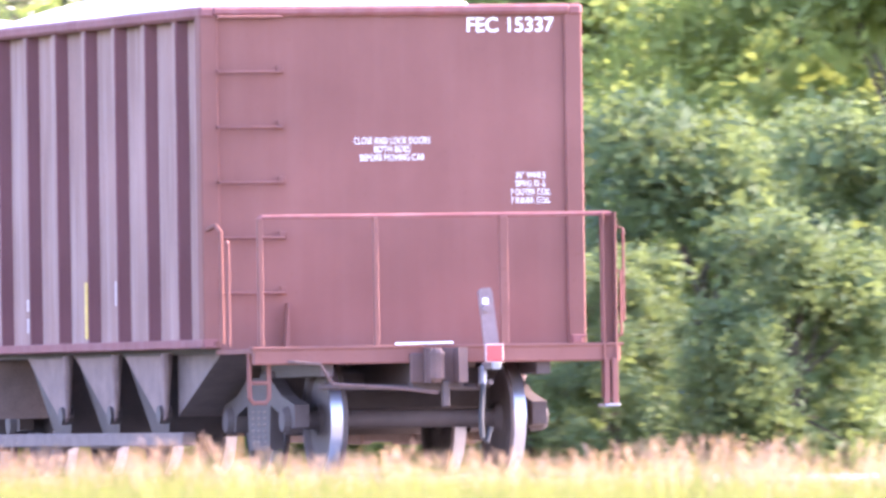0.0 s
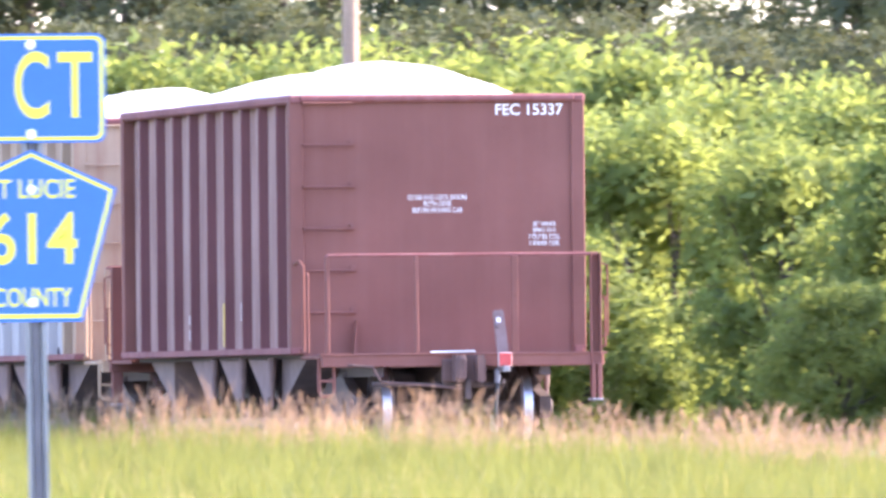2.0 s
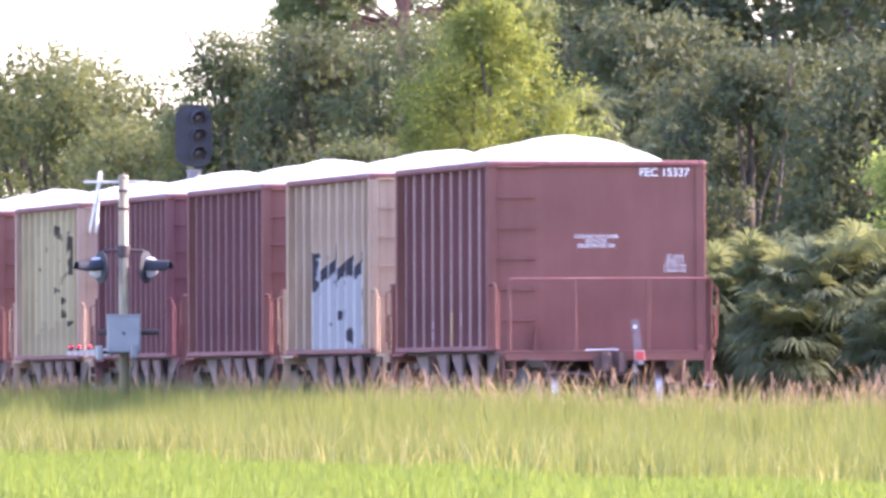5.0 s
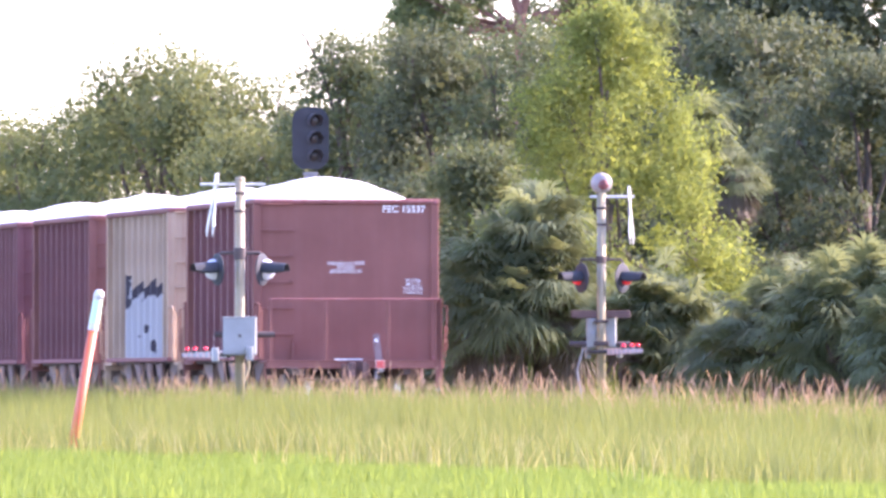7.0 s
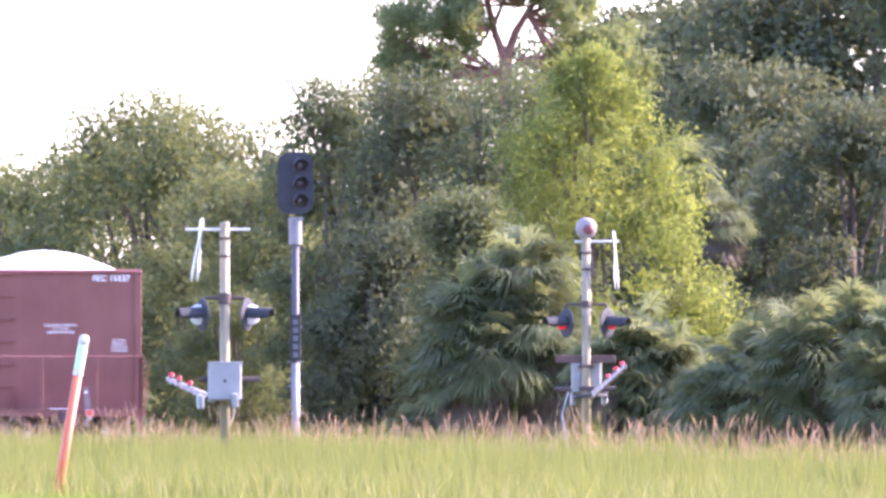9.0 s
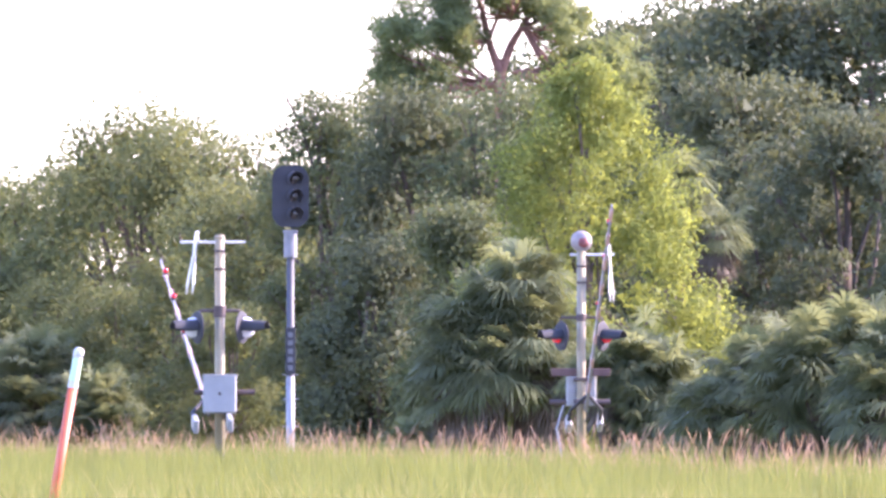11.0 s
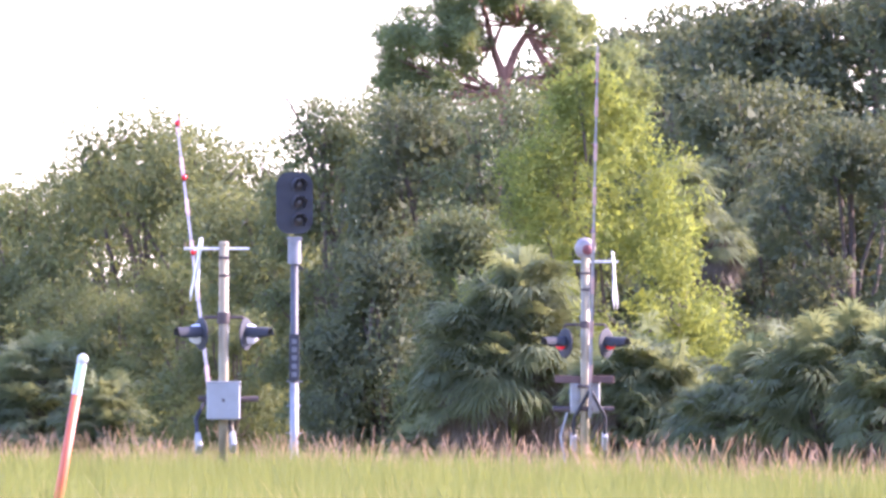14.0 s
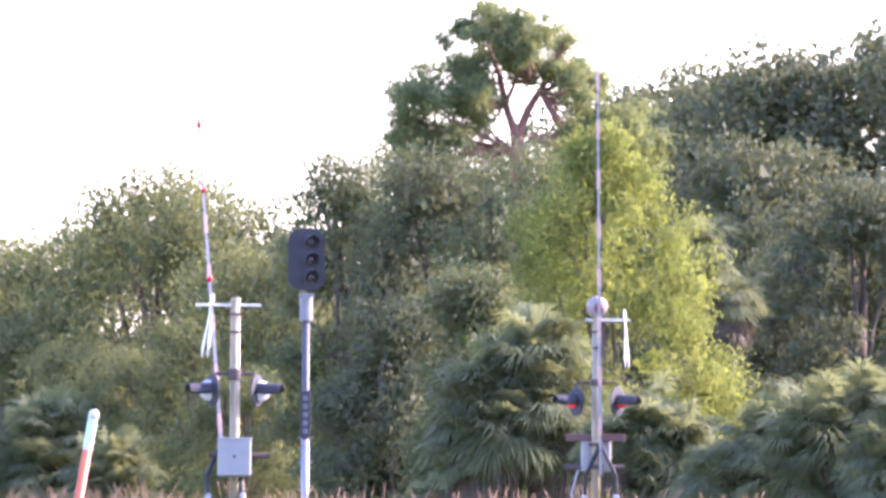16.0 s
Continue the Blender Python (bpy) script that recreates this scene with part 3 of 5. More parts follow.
def hopper_bottom(car):
    """Sloping chutes and doors below the body."""
    for k in range(3):
        y = 2.55 + 1.65 * k
        f = Form()
        f.put([(-1.40, y - 0.75, 1.0), (1.40, y - 0.75, 1.0), (1.40, y + 0.75, 1.0), (-1.40, y + 0.75, 1.0), (-1.25, y - 0.05, 0.33), (1.25, y - 0.05, 0.33), (1.25, y + 0.45, 0.33), (-1.25, y + 0.45, 0.33)],
              [(0, 1, 2, 3), (4, 5, 6, 7), (0, 1, 5, 4), (1, 2, 6, 5), (2, 3, 7, 6), (3, 0, 4, 7)])
        h = part("hopper_chute", f, STEEL, car, "dark sloping steel hopper chute")
        for s in (-1, 1):
            x0, y0 = s * 1.46 - 0.012, y - 0.80
            part("gusset", Form().prism([(y0, 1.0), (y0 + 1.32, 1.0), (y0 + 0.30, 0.52), (y0 + 0.12, 0.44), (y0, 0.50)], x0, x0 + 0.024, "x"), GUSSET, h, "dusty brown triangular gusset plate")
            part("roller", Form().rod([(s * 1.40, y0 + 0.12, 0.52), (s * 1.50, y0 + 0.12, 0.52)], 0.075, 14), STEEL, h)
            part("door_cylinder", Form().rod([(s * 1.50, y0 - 0.18, 1.02), (s * 1.50, y0 - 0.16, 0.55)], [0.05, 0.02]), GUSSET, h)
            part("door_edge", Form().box(s * 1.3 - 0.05, s * 1.3 + 0.05, y - 0.1, y + 0.55, 0.24, 0.34), CHUTE, h)
    for s in (-1, 1):
        part("bottom_beam", Form().box(s * 1.34 - 0.06, s * 1.34 + 0.06, 1.5, 8.3, 0.26, 0.37, 0.01), CHUTE, car)
    # slope sheets over the trucks
    for y0, y1 in ((0.05, 1.8), (BODY_L - 0.05, BODY_L - 1.8)):
        part("slope_sheet", Form().prism([(y0, 1.12), (y1, 0.50), (y1, 1.12)], -1.35, 1.35, "x"), CHUTE, car)


def make_car(label, paint, ribs, end_paint, chord, count=9, art=None, sheet=None):
    car = thing("hopper_car", label, "railway car", group="hopper cars of the train")
    w = 0.012
    shell = Form()
    for s in (-1, 1):
        x = s * (HALF_W - 0.115)
        shell.box(min(x, x - s * w), max(x, x - s * w), 0.0, BODY_L, SILL, TOP - 0.05, 0.002)
    part("side_sheet", shell, sheet or ribs, car, "dusty side sheet")
    for y0 in (0.0, BODY_L - w):
        part("end_sheet", Form().box(-HALF_W + 0.13, HALF_W - 0.13, y0, y0 + w, SILL - 0.08, TOP - 0.05, 0.002), end_paint, car)
    part("floor", Form().box(-1.42, 1.42, 0.02, BODY_L - 0.02, 1.0, 1.09), STEEL, car)
    # ribs: hat sections standing out from the sides
    hat = [(-0.085, 0.0), (-0.056, -0.090), (-0.044, -0.100), (0.044, -0.100), (0.056, -0.090), (0.085, 0.0)]
    rib = sprayed = None
    for k in range(count):
        y = 0.93 + k * (BODY_L - 1.86) / (count - 1)
        for s in (-1, 1):
            m = pose(s * (HALF_W - 0.115), y, 0, 0, 0, -90 if s < 0 else 90)
            if rib is None:
                rib = part("rib", Form().prism(hat, SILL - 0.01, TOP - 0.06, "z"), paint, car, "upright side rib, dusty outer face, flanks coloured darker as shade")
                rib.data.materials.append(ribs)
                # Outer faces take the dusty paint; the flanks' darker colour paints shade between ribs.
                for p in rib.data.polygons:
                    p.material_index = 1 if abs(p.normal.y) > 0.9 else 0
                rib.matrix_basis = m
            else:
                latest = again(rib, car, m)
            if art and 1 <= k <= count - 3:
                if sprayed is None:
                    sprayed = rib.data.copy()
                    sprayed.materials[0] = sprayed.materials[1] = art
                latest.data = sprayed
    for s in (-1, 1):
        for y0 in (-0.03, BODY_L - 0.13):
            x = s * (HALF_W - 0.06)
            part("corner_post", Form().box(x - 0.075, x + 0.075, y0, y0 + 0.16, SILL - 0.06, TOP - 0.04, 0.012), end_paint, car)
        x = s * (HALF_W - 0.045)
        part("top_chord", Form().box(x - 0.065, x + 0.065, -0.05, BODY_L + 0.05, TOP - 0.10, TOP, 0.025), chord, car)
        part("side_sill", Form().box(x - 0.07, x + 0.03, -0.05, BODY_L + 0.05, SILL - 0.055, SILL + 0.010, 0.012).box(x - 0.07, x + 0.055, -0.05, BODY_L + 0.05, SILL - 0.005, SILL + 0.018, 0.004), chord, car)
    for y0 in (-0.06, BODY_L - 0.02):
        part("top_chord", Form().box(-HALF_W + 0.085, HALF_W - 0.085, y0, y0 + 0.08, TOP - 0.085, TOP, 0.025), chord, car)
    hopper_bottom(car)
    end_gear(car, end_paint, False)
    end_gear(car, end_paint, True)
    spin = []
    for y in (0.35, BODY_L - 0.35):
        truck(car, y, spin)
    return car, spin


def make_load(seed):
    """A heap of white stone with two humps inside the car's walls."""
    rng = random.Random(seed)
    nx, ny = 25, 90
    humps = [(rng.uniform(2.8, 3.2), rng.uniform(0.38, 0.44)), (rng.uniform(7.0, 7.5), rng.uniform(0.32, 0.40))]
    verts, faces = [], []
    for j in range(ny):
        y = 0.05 + (BODY_L - 0.1) * j / (ny - 1)
        for i in range(nx):
            u = -1 + 2 * i / (nx - 1)
            h = 0.0
            for c, a in humps:
                r = math.sqrt(((y - c) / 2.6) ** 2 + (u / 1.12) ** 2)
                h = max(h, a * max(0.0, 1 - r ** 1.7)) if r < 1 else h
            h = h + 0.13 * max(0, 1 - abs(y - 4.9) / 4.2) * (1 - u * u)
            n = noise.noise(Vector((u * 3 + seed, y * 1.7, 0.3))) * 0.03 + noise.noise(Vector((u * 14, y * 9, seed))) * 0.012
            verts.append((u * 1.43, y, TOP - 0.07 + h + n * (1 - abs(u) ** 4)))
    for j in range(ny - 1):
        for i in range(nx - 1):
            a = j * nx + i
            faces.append((a, a + 1, a + nx + 1, a + nx))
    base = len(verts)
    verts += [(-1.43, 0.05, TOP - 1.2), (1.43, 0.05, TOP - 1.2), (1.43, BODY_L - 0.05, TOP - 1.2), (-1.43, BODY_L - 0.05, TOP - 1.2)]
    row = list(range(nx))
    faces.append(tuple(row[::-1]) + (base, base + 1))
    last = [(ny - 1) * nx + i for i in range(nx)]
    faces.append(tuple(last) + (base + 2, base + 3))
    left, right = [j * nx for j in range(ny)], [j * nx + nx - 1 for j in range(ny)]
    faces.append(tuple(left) + (base + 3, base))
    faces.append(tuple(right[::-1]) + (base + 1, base + 2))
    faces.append((base, base + 1, base + 2, base + 3))
    me = Form().put(verts, faces).mesh("stone_load", STONE, True)
    return tagged(new("stone_load", me), "heaped white crushed stone filling a hopper car", "stone load", group="stone loads of the train")


def rear_marks(car):
    """Lettering and the end-of-train marker of the last car."""
    def words(text, x, z, size, width=0.0, bold=0.0):
        ob = part("lettering", lettering(text, size, WHITE, width, bold), WHITE, car, "white stencilled lettering")
        ob.location = (x, -0.004, z)

    words("FEC 15337", 1.0, 3.625, 0.165, 0.73, 0.002)
    for k, s in enumerate(("CLOSE AND LOCK DOORS", "BOTH SIDES", "BEFORE MOVING CAR")):
        words(s, 0.0, 2.70 - 0.068 * k, 0.075, (0.64, 0.30, 0.54)[k])
    for k, s in enumerate(('36" WHLS', "SPRG D-5", "7 OUTER COIL", "7 INNER COIL")):
        words(s, 1.155, 2.41 - 0.068 * k, 0.07, (0.25, 0.25, 0.34, 0.33)[k])
    # worn stencils and a yellow strip on the left side's ribs
    for k, z0, z1, w, paint in ((3, 1.15, 1.62, 0.085, YELLOW), (5, 1.22, 1.34, 0.06, STENCIL), (5, 1.40, 1.50, 0.06, STENCIL), (2, 1.42, 1.62, 0.04, STENCIL)):
        y = 0.93 + k * (BODY_L - 1.86) / 8
        m = part("stencil", Form().box(-w / 2, w / 2, -0.003, 0.003, z0, z1, 0.001), paint, car, "worn paint mark on a rib")
        m.matrix_basis = pose(-1.572, y, 0, 0, 0, -90)
    y = -DECK - 0.30
    board = part("marker_board", Form().prism([(0.31, 1.04), (0.265, 1.46), (0.29, 1.49), (0.36, 1.495), (0.38, 1.47), (0.43, 1.04)], y, y + 0.03), BOARD, car, "grey tilted end-of-train marker board")
    part("reflector", Form().box(0.325, 0.455, y - 0.02, y + 0.02, 0.905, 1.035, 0.005), RED, board, "red reflective square")
    part("reflector_edge", Form().box(0.317, 0.463, y - 0.012, y + 0.024, 0.897, 1.043, 0.005), STENCIL, board, "white border of the reflector")
    part("lamp", Form().turned([(0.0, -0.04), (0.03, -0.04), (0.035, 0.0), (0.035, 0.06)], 14, "y", (0.32, y, 1.33)), BOARD, board)
    part("label", Form().box(0.30, 0.345, y - 0.004, y - 0.001, 1.36, 1.41, 0.0005), WHITE, board, "small white label")
    part("clamp", Form().box(0.36, 0.44, y - 0.03, y + 0.30, 0.84, 0.90, 0.01), ALU, board)


YELLOW = plain("worn_yellow_paint", (0.50, 0.33, 0.06), 0.7, 0.0, 0.3)
FADED_RED = plain("faded_red_patch", (0.30, 0.07, 0.06), 0.7)


def make_train():
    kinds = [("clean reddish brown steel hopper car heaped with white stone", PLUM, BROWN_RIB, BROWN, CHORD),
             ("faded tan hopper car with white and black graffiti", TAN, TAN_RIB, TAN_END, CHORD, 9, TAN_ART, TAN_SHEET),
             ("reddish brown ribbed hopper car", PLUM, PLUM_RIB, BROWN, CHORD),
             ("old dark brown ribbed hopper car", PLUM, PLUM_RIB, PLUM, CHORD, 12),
             ("faded yellow hopper car with black graffiti and a pink-stained end", OCHRE, OCHRE, OCHRE_END, CHORD, 9, OCHRE_ART)]
    spin = []
    for n, (label, *paints) in enumerate(kinds):
        car, wheels = make_car(label, *paints)
        if n == 1:
            part("faded_patch", Form().box(-0.55, 0.05, -0.008, -0.003, 3.28, 3.40, 0.002), FADED_RED, car, "faded red paint patch")
        if n == 4:
            part("spray_patch", Form().box(-1.2, 0.9, -0.008, -0.003, 1.55, 2.65, 0.002), PINK, car, "pink spray-painted patch")
        if n == 0:
            rear_marks(car)
            spin = wheels
        CARS.append(car)
    for source in (2, 3, 2):
        CARS.append(copy_thing(CARS[source], pose(0, 0, 0)))
    loads = [make_load(3 + k) for k in range(3)]
    loads += [copy_thing(loads[k % 3], pose(0, 0, 0)) for k in range(5)]
    return loads, spin


LOADS, SPIN = make_train()


# ---- trees and bushes ----
def leaf_faces(rng, centres, outward, size, droop=0.0, slim=0.55, soft=0.3):
    """Pointed leaves with random turns round the given centres, and normals that lean outward from the crown."""
    n = len(centres)
    u = rng.normal(size=(n, 3))
    u[:, 2] -= droop
    u /= np.linalg.norm(u, axis=1)[:, None]
    w = np.cross(u, rng.normal(size=(n, 3)))
    w /= np.linalg.norm(w, axis=1)[:, None]
    face = np.cross(w, u)
    w = w * np.where((face * outward).sum(1) < 0, -1, 1)[:, None]
    face = np.cross(w, u)
    s = (size * rng.uniform(0.6, 1.4, n))[:, None]
    lean = soft * outward + (1 - soft) * face
    lean /= np.linalg.norm(lean, axis=1)[:, None]
    return np.stack([centres - u * s * 0.7 - w * s * slim, centres - u * s * 0.7 + w * s * slim, centres + u * s * 1.15], 1), np.repeat(lean, 3, 0)


def leaf_mesh(name, sets, material):
    """One mesh of several (corners, normals)."""
    me = quads(name, np.concatenate([c for c, _ in sets]), material, 3)
    normals = np.concatenate([n for _, n in sets])
    if len(normals) == len(me.vertices):
        me.normals_split_custom_set_from_vertices(normals.tolist())
    return me


def crown_points(rng, lobes, clumps, per, spread, shell=0.55):
    """Leaf places and outward directions: clumps on and inside lobes (x, y, z, rx, rz)."""
    lobes = np.asarray(lobes)
    area = lobes[:, 3] * lobes[:, 4]
    pick = rng.choice(len(lobes), clumps, p=area / area.sum())
    d = rng.normal(size=(clumps, 3))
    d[:, 2] += 0.25
    d /= np.linalg.norm(d, axis=1)[:, None]
    r = (shell + (1 - shell) * rng.random(clumps)) * rng.uniform(0.88, 1.12, clumps)
    c = lobes[pick, :3] + d * r[:, None] * lobes[pick][:, [3, 3, 4]]
    k = rng.normal(size=(clumps, per, 3)) * spread * rng.uniform(0.6, 1.4, clumps)[:, None, None]
    k[:, :, 2] *= 0.8
    pts = c[:, None] + k
    axis = np.array([lobes[:, 0].mean(), lobes[:, 1].mean(), lobes[:, 2].mean() * 0.8])
    out = c - axis
    out = out / (np.linalg.norm(out, axis=1)[:, None] + 1e-6) * 0.6 + d * 0.8
    out = out[:, None] + k / spread * 0.35
    out /= np.linalg.norm(out, axis=2)[:, :, None]
    return pts.reshape(-1, 3), out.reshape(-1, 3)


def limbs(rng, lobes, base_r, fork=0.35, wander=0.12):
    """A tapering trunk that forks into the lobes."""
    f = Form()
    top = max(l[2] for l in lobes)
    x, y = np.mean([l[0] for l in lobes]) * 0.4, np.mean([l[1] for l in lobes]) * 0.4
    spine = [Vector((x * k + rng.normal() * wander * k, y * k + rng.normal() * wander * k, top * 0.85 * k)) for k in np.linspace(0, 1, 8)]
    f.rod([spine[0] - Vector((0, 0, 0.3))] + spine, [base_r * 1.35] + [base_r * (1.15 - 0.9 * k) for k in np.linspace(0, 1, 8)], 9)
    for l in lobes:
        at = fork + 0.5 * rng.random() * (1 - fork)
        i = min(6, int(at * 7))
        a, b = spine[i], Vector(l[:3])
        mid = (a + b) / 2 + Vector((rng.normal() * 0.2, rng.normal() * 0.2, 0.15))
        f.rod([a, mid, b], [base_r * 0.45, base_r * 0.3, base_r * 0.12], 5)
        for _ in range(2):
            e = b + Vector((rng.normal() * l[3] * 0.5, rng.normal() * l[3] * 0.5, rng.normal() * l[4] * 0.5))
            f.rod([(mid + b) / 2, (b + e) / 2 + Vector((0, 0, 0.1)), e], [base_r * 0.16, base_r * 0.1, base_r * 0.05], 4)
    return f


def random_lobes(rng, height, radius, low, count):
    """Lobes filling an uneven egg from low to height."""
    out = []
    for k in range(count):
        v = (k + rng.random()) / count
        z = low + (height - low) * v
        wide = radius * (0.95 - 0.75 * abs(v - 0.35) ** 1.3) * (0.35 + 0.5 * rng.random())
        a = rng.random() * 6.283
        r = radius * rng.uniform(0.24, 0.40) * (1.1 - 0.38 * v)
        out.append((wide * math.cos(a), wide * math.sin(a), min(z, height - r * 0.8), r, r * rng.uniform(0.75, 1.0)))
    out.append((0, 0, height - radius * 0.3, radius * 0.35, radius * 0.3))
    return out


def make_tree(name, label, category, leaf, height, radius, low, seed, leaves=9000, size=0.12, lobes=14, bark=None, trunk=0.16, spread=0.22, droop=0.2, group="", per=26, shape=None, slim=0.5):
    rng = np.random.default_rng(seed)
    ob = thing(name, label, category, group=group)
    shape = shape or random_lobes(rng, height, radius, low, lobes)
    part("trunk", limbs(rng, shape[::max(2, len(shape) // 18)], trunk), bark or BARK, ob)
    pts, out = crown_points(rng, shape, leaves // per, per, spread)
    core, core_out = crown_points(rng, shape, 900, 2, 0.15, 0.15)
    mid = np.mean([l[:3] for l in shape], axis=0)
    core = mid + (core - mid) * 0.86
    keep, keep_core = pts[:, 2] > 0.05, core[:, 2] > 0.3
    sets = [leaf_faces(rng, pts[keep], out[keep], size, droop, slim), leaf_faces(rng, core[keep_core], core_out[keep_core], min(0.21, size * 2.1), droop, 0.7)]
    part("crown", leaf_mesh("crown", sets, leaf), leaf, ob)
    return ob


def cone_lobes(rng, height, count):
    """Upright sprays over a broad cone with an uneven outline; x is across, y away."""
    out = []
    for k in range(count):
        v = ((k + rng.random()) / count) ** 1.25
        edge_r = np.interp(v, (0, 0.1, 0.35, 0.5, 0.62, 0.75, 0.85, 0.95, 1.0), (2.3, 2.75, 2.95, 2.7, 2.4, 1.95, 1.4, 0.75, 0.15))
        a = rng.random() * 6.283
        reach = edge_r * math.sqrt(rng.uniform(0.15, 1.0)) * rng.uniform(0.88, 1.06)
        r = rng.uniform(0.24, 0.46) * (1 - 0.3 * v)
        out.append((reach * math.cos(a), reach * math.sin(a), min(0.35 + (height - 0.5) * v, height - r), r, r * rng.uniform(1.1, 1.9)))
    return out


def make_pine(seed):
    """Forked trunk, and needle pompons gathered in a high crown, a lower one to the left and one to the right."""
    rng = np.random.default_rng(seed)
    ob = thing("pine_tree", "tall pine with clustered needles and a forked reddish trunk", "pine tree")
    f = Form()
    f.rod([(0, 0, -0.3), (0.1, 0, 3.5), (0.04, 0, 8.0), (0.0, 0, 9.35)], [0.24, 0.2, 0.15, 0.13], 10)
    f.rod([(0.0, 0, 9.2), (0.25, 0.1, 9.9), (0.75, 0.1, 10.7), (1.0, 0, 11.4)], [0.11, 0.09, 0.06, 0.03], 8)
    f.rod([(0.0, 0, 9.3), (-0.22, 0, 9.9), (-0.4, 0, 10.7), (-0.75, 0.1, 11.6)], [0.11, 0.08, 0.06, 0.03], 8)
    f.rod([(-0.25, 0, 10.0), (-0.05, 0, 10.5), (0.1, 0, 11.1)], [0.06, 0.04, 0.02], 6)
    tufts = []
    groups = ((0.0, 11.35, 1.85, 0.85, 50, (0.3, 10.5)), (-1.75, 9.75, 1.05, 1.15, 36, (-0.1, 9.0)), (-0.9, 10.2, 0.5, 0.8, 16, (-0.3, 10.0)),
              (1.35, 10.0, 0.65, 1.0, 26, (0.5, 10.3)), (2.35, 9.2, 0.9, 0.85, 28, (0.3, 9.3)))
    for gx, gz, rx, rz, count, (bx, bz) in groups:
        for k in range(count):
            d = rng.normal(size=3)
            d /= np.linalg.norm(d)
            reach = 0.45 + 0.55 * rng.random() ** 0.6
            e = Vector((gx + d[0] * rx * reach, d[1] * 1.5 * reach, gz + d[2] * rz * reach))
            if k % 2 == 0:
                b = Vector((bx, 0, bz))
                f.rod([b, (b + e) / 2 + Vector((0, 0, -0.12)), e], [0.045, 0.03, 0.012], 5)
            tufts.append((*e, rng.uniform(0.20, 0.36), rng.uniform(0.14, 0.26)))
    part("trunk", f, PINEBARK, ob)
    pts, out = crown_points(rng, tufts, 1500, 26, 0.12, 0.25)
    part("crown", leaf_mesh("crown", [leaf_faces(rng, pts, out, 0.13, -0.3, 0.13)], NEEDLE), NEEDLE, ob)
    return ob


def fan(rng, base, way, stalk, size, leaflets=26):
    """One fan frond: a thin stalk and pleated leaflets. Gives quads."""
    way = way / np.linalg.norm(way)
    side = np.cross(way, [0, 0, 1.0])
    side /= np.linalg.norm(side) + 1e-9
    up = np.cross(side, way)
    hub = base + way * stalk
    out = [[base - side * 0.012, base + side * 0.012, hub + side * 0.008, hub - side * 0.008]]
    for a in np.linspace(-1.9, 1.9, leaflets):
        d = way * math.cos(a) + side * math.sin(a) + up * rng.normal(0, 0.10)
        reach = size * (0.75 + 0.3 * math.cos(a * 0.6)) * rng.uniform(0.85, 1.1)
        tip = hub + d * reach - np.array([0, 0, 0.34 * reach])
        mid = hub + d * reach * 0.5
        w = np.cross(d, up) * 0.027 * size / 0.7
        out.append([hub, mid - w, tip, mid + w])
    return out


def make_palmetto(heads, fronds, seed, label, dead=0, stalk=0.6, size=0.72):
    """Fan palm clump: heads (x, y, height) each with fronds all round; dead fronds hang below them."""
    rng = np.random.default_rng(seed)
    ob = thing("palmetto", label, "palm")
    live, brown = [], []
    for x, y, h in heads:
        thick = 0.16 if h > 2 else 0.10
        part("trunk", Form().rod([(x * 0.8, y * 0.8, -0.2), (x, y, h * 0.5), (x, y, h)], [thick * 1.1, thick, thick], 10), BARK, ob)
        for k in range(fronds + dead):
            a = rng.random() * 6.283
            tilt = math.asin(rng.uniform(-0.6, 1.0)) if k < fronds else rng.uniform(-1.45, -0.8)
            way = np.array([math.cos(a) * math.cos(tilt), math.sin(a) * math.cos(tilt), math.sin(tilt)])
            base = np.array([x, y, h + rng.uniform(-0.25, 0.05)])
            (live if k < fronds else brown).extend(fan(rng, base, way, stalk * rng.uniform(0.35, 1.1), size * rng.uniform(0.75, 1.1)))
    part("crown", quads("crown", np.array(live), FROND), FROND, ob)
    if brown:
        part("dead_fronds", quads("dead_fronds", np.array(brown), FROND_DEAD), FROND_DEAD, ob, "hanging grey-brown dead fronds")
    return ob


def stand(ob, x, y, turn=0.0, sink=0.05):
    ob.matrix_basis = pose(x, y, float(ground_z(x, y)) - sink, 0, 0, turn)
    return ob


def copy_at(ob, x, y, turn, scale=1.0):
    c = copy_thing(ob, pose(x, y, float(ground_z(x, y)) - 0.05, 0, 0, turn))
    c.scale = (scale, scale, scale)
    return c


def settle(templates, used, i, x, y, turn, scale):
    """The first use of a template moves it there, later ones copy it."""
    if i in used:
        return copy_at(templates[i], x, y, turn, scale)
    used.add(i)
    stand(templates[i], x, y, turn).scale = [scale] * 3
    return templates[i]


def tall_enough(top, x, y):
    """The height that reaches the elevation top, in degrees, seen from the camera."""
    return math.tan(radians(top)) * math.hypot(x, y) + EYE - 0.6


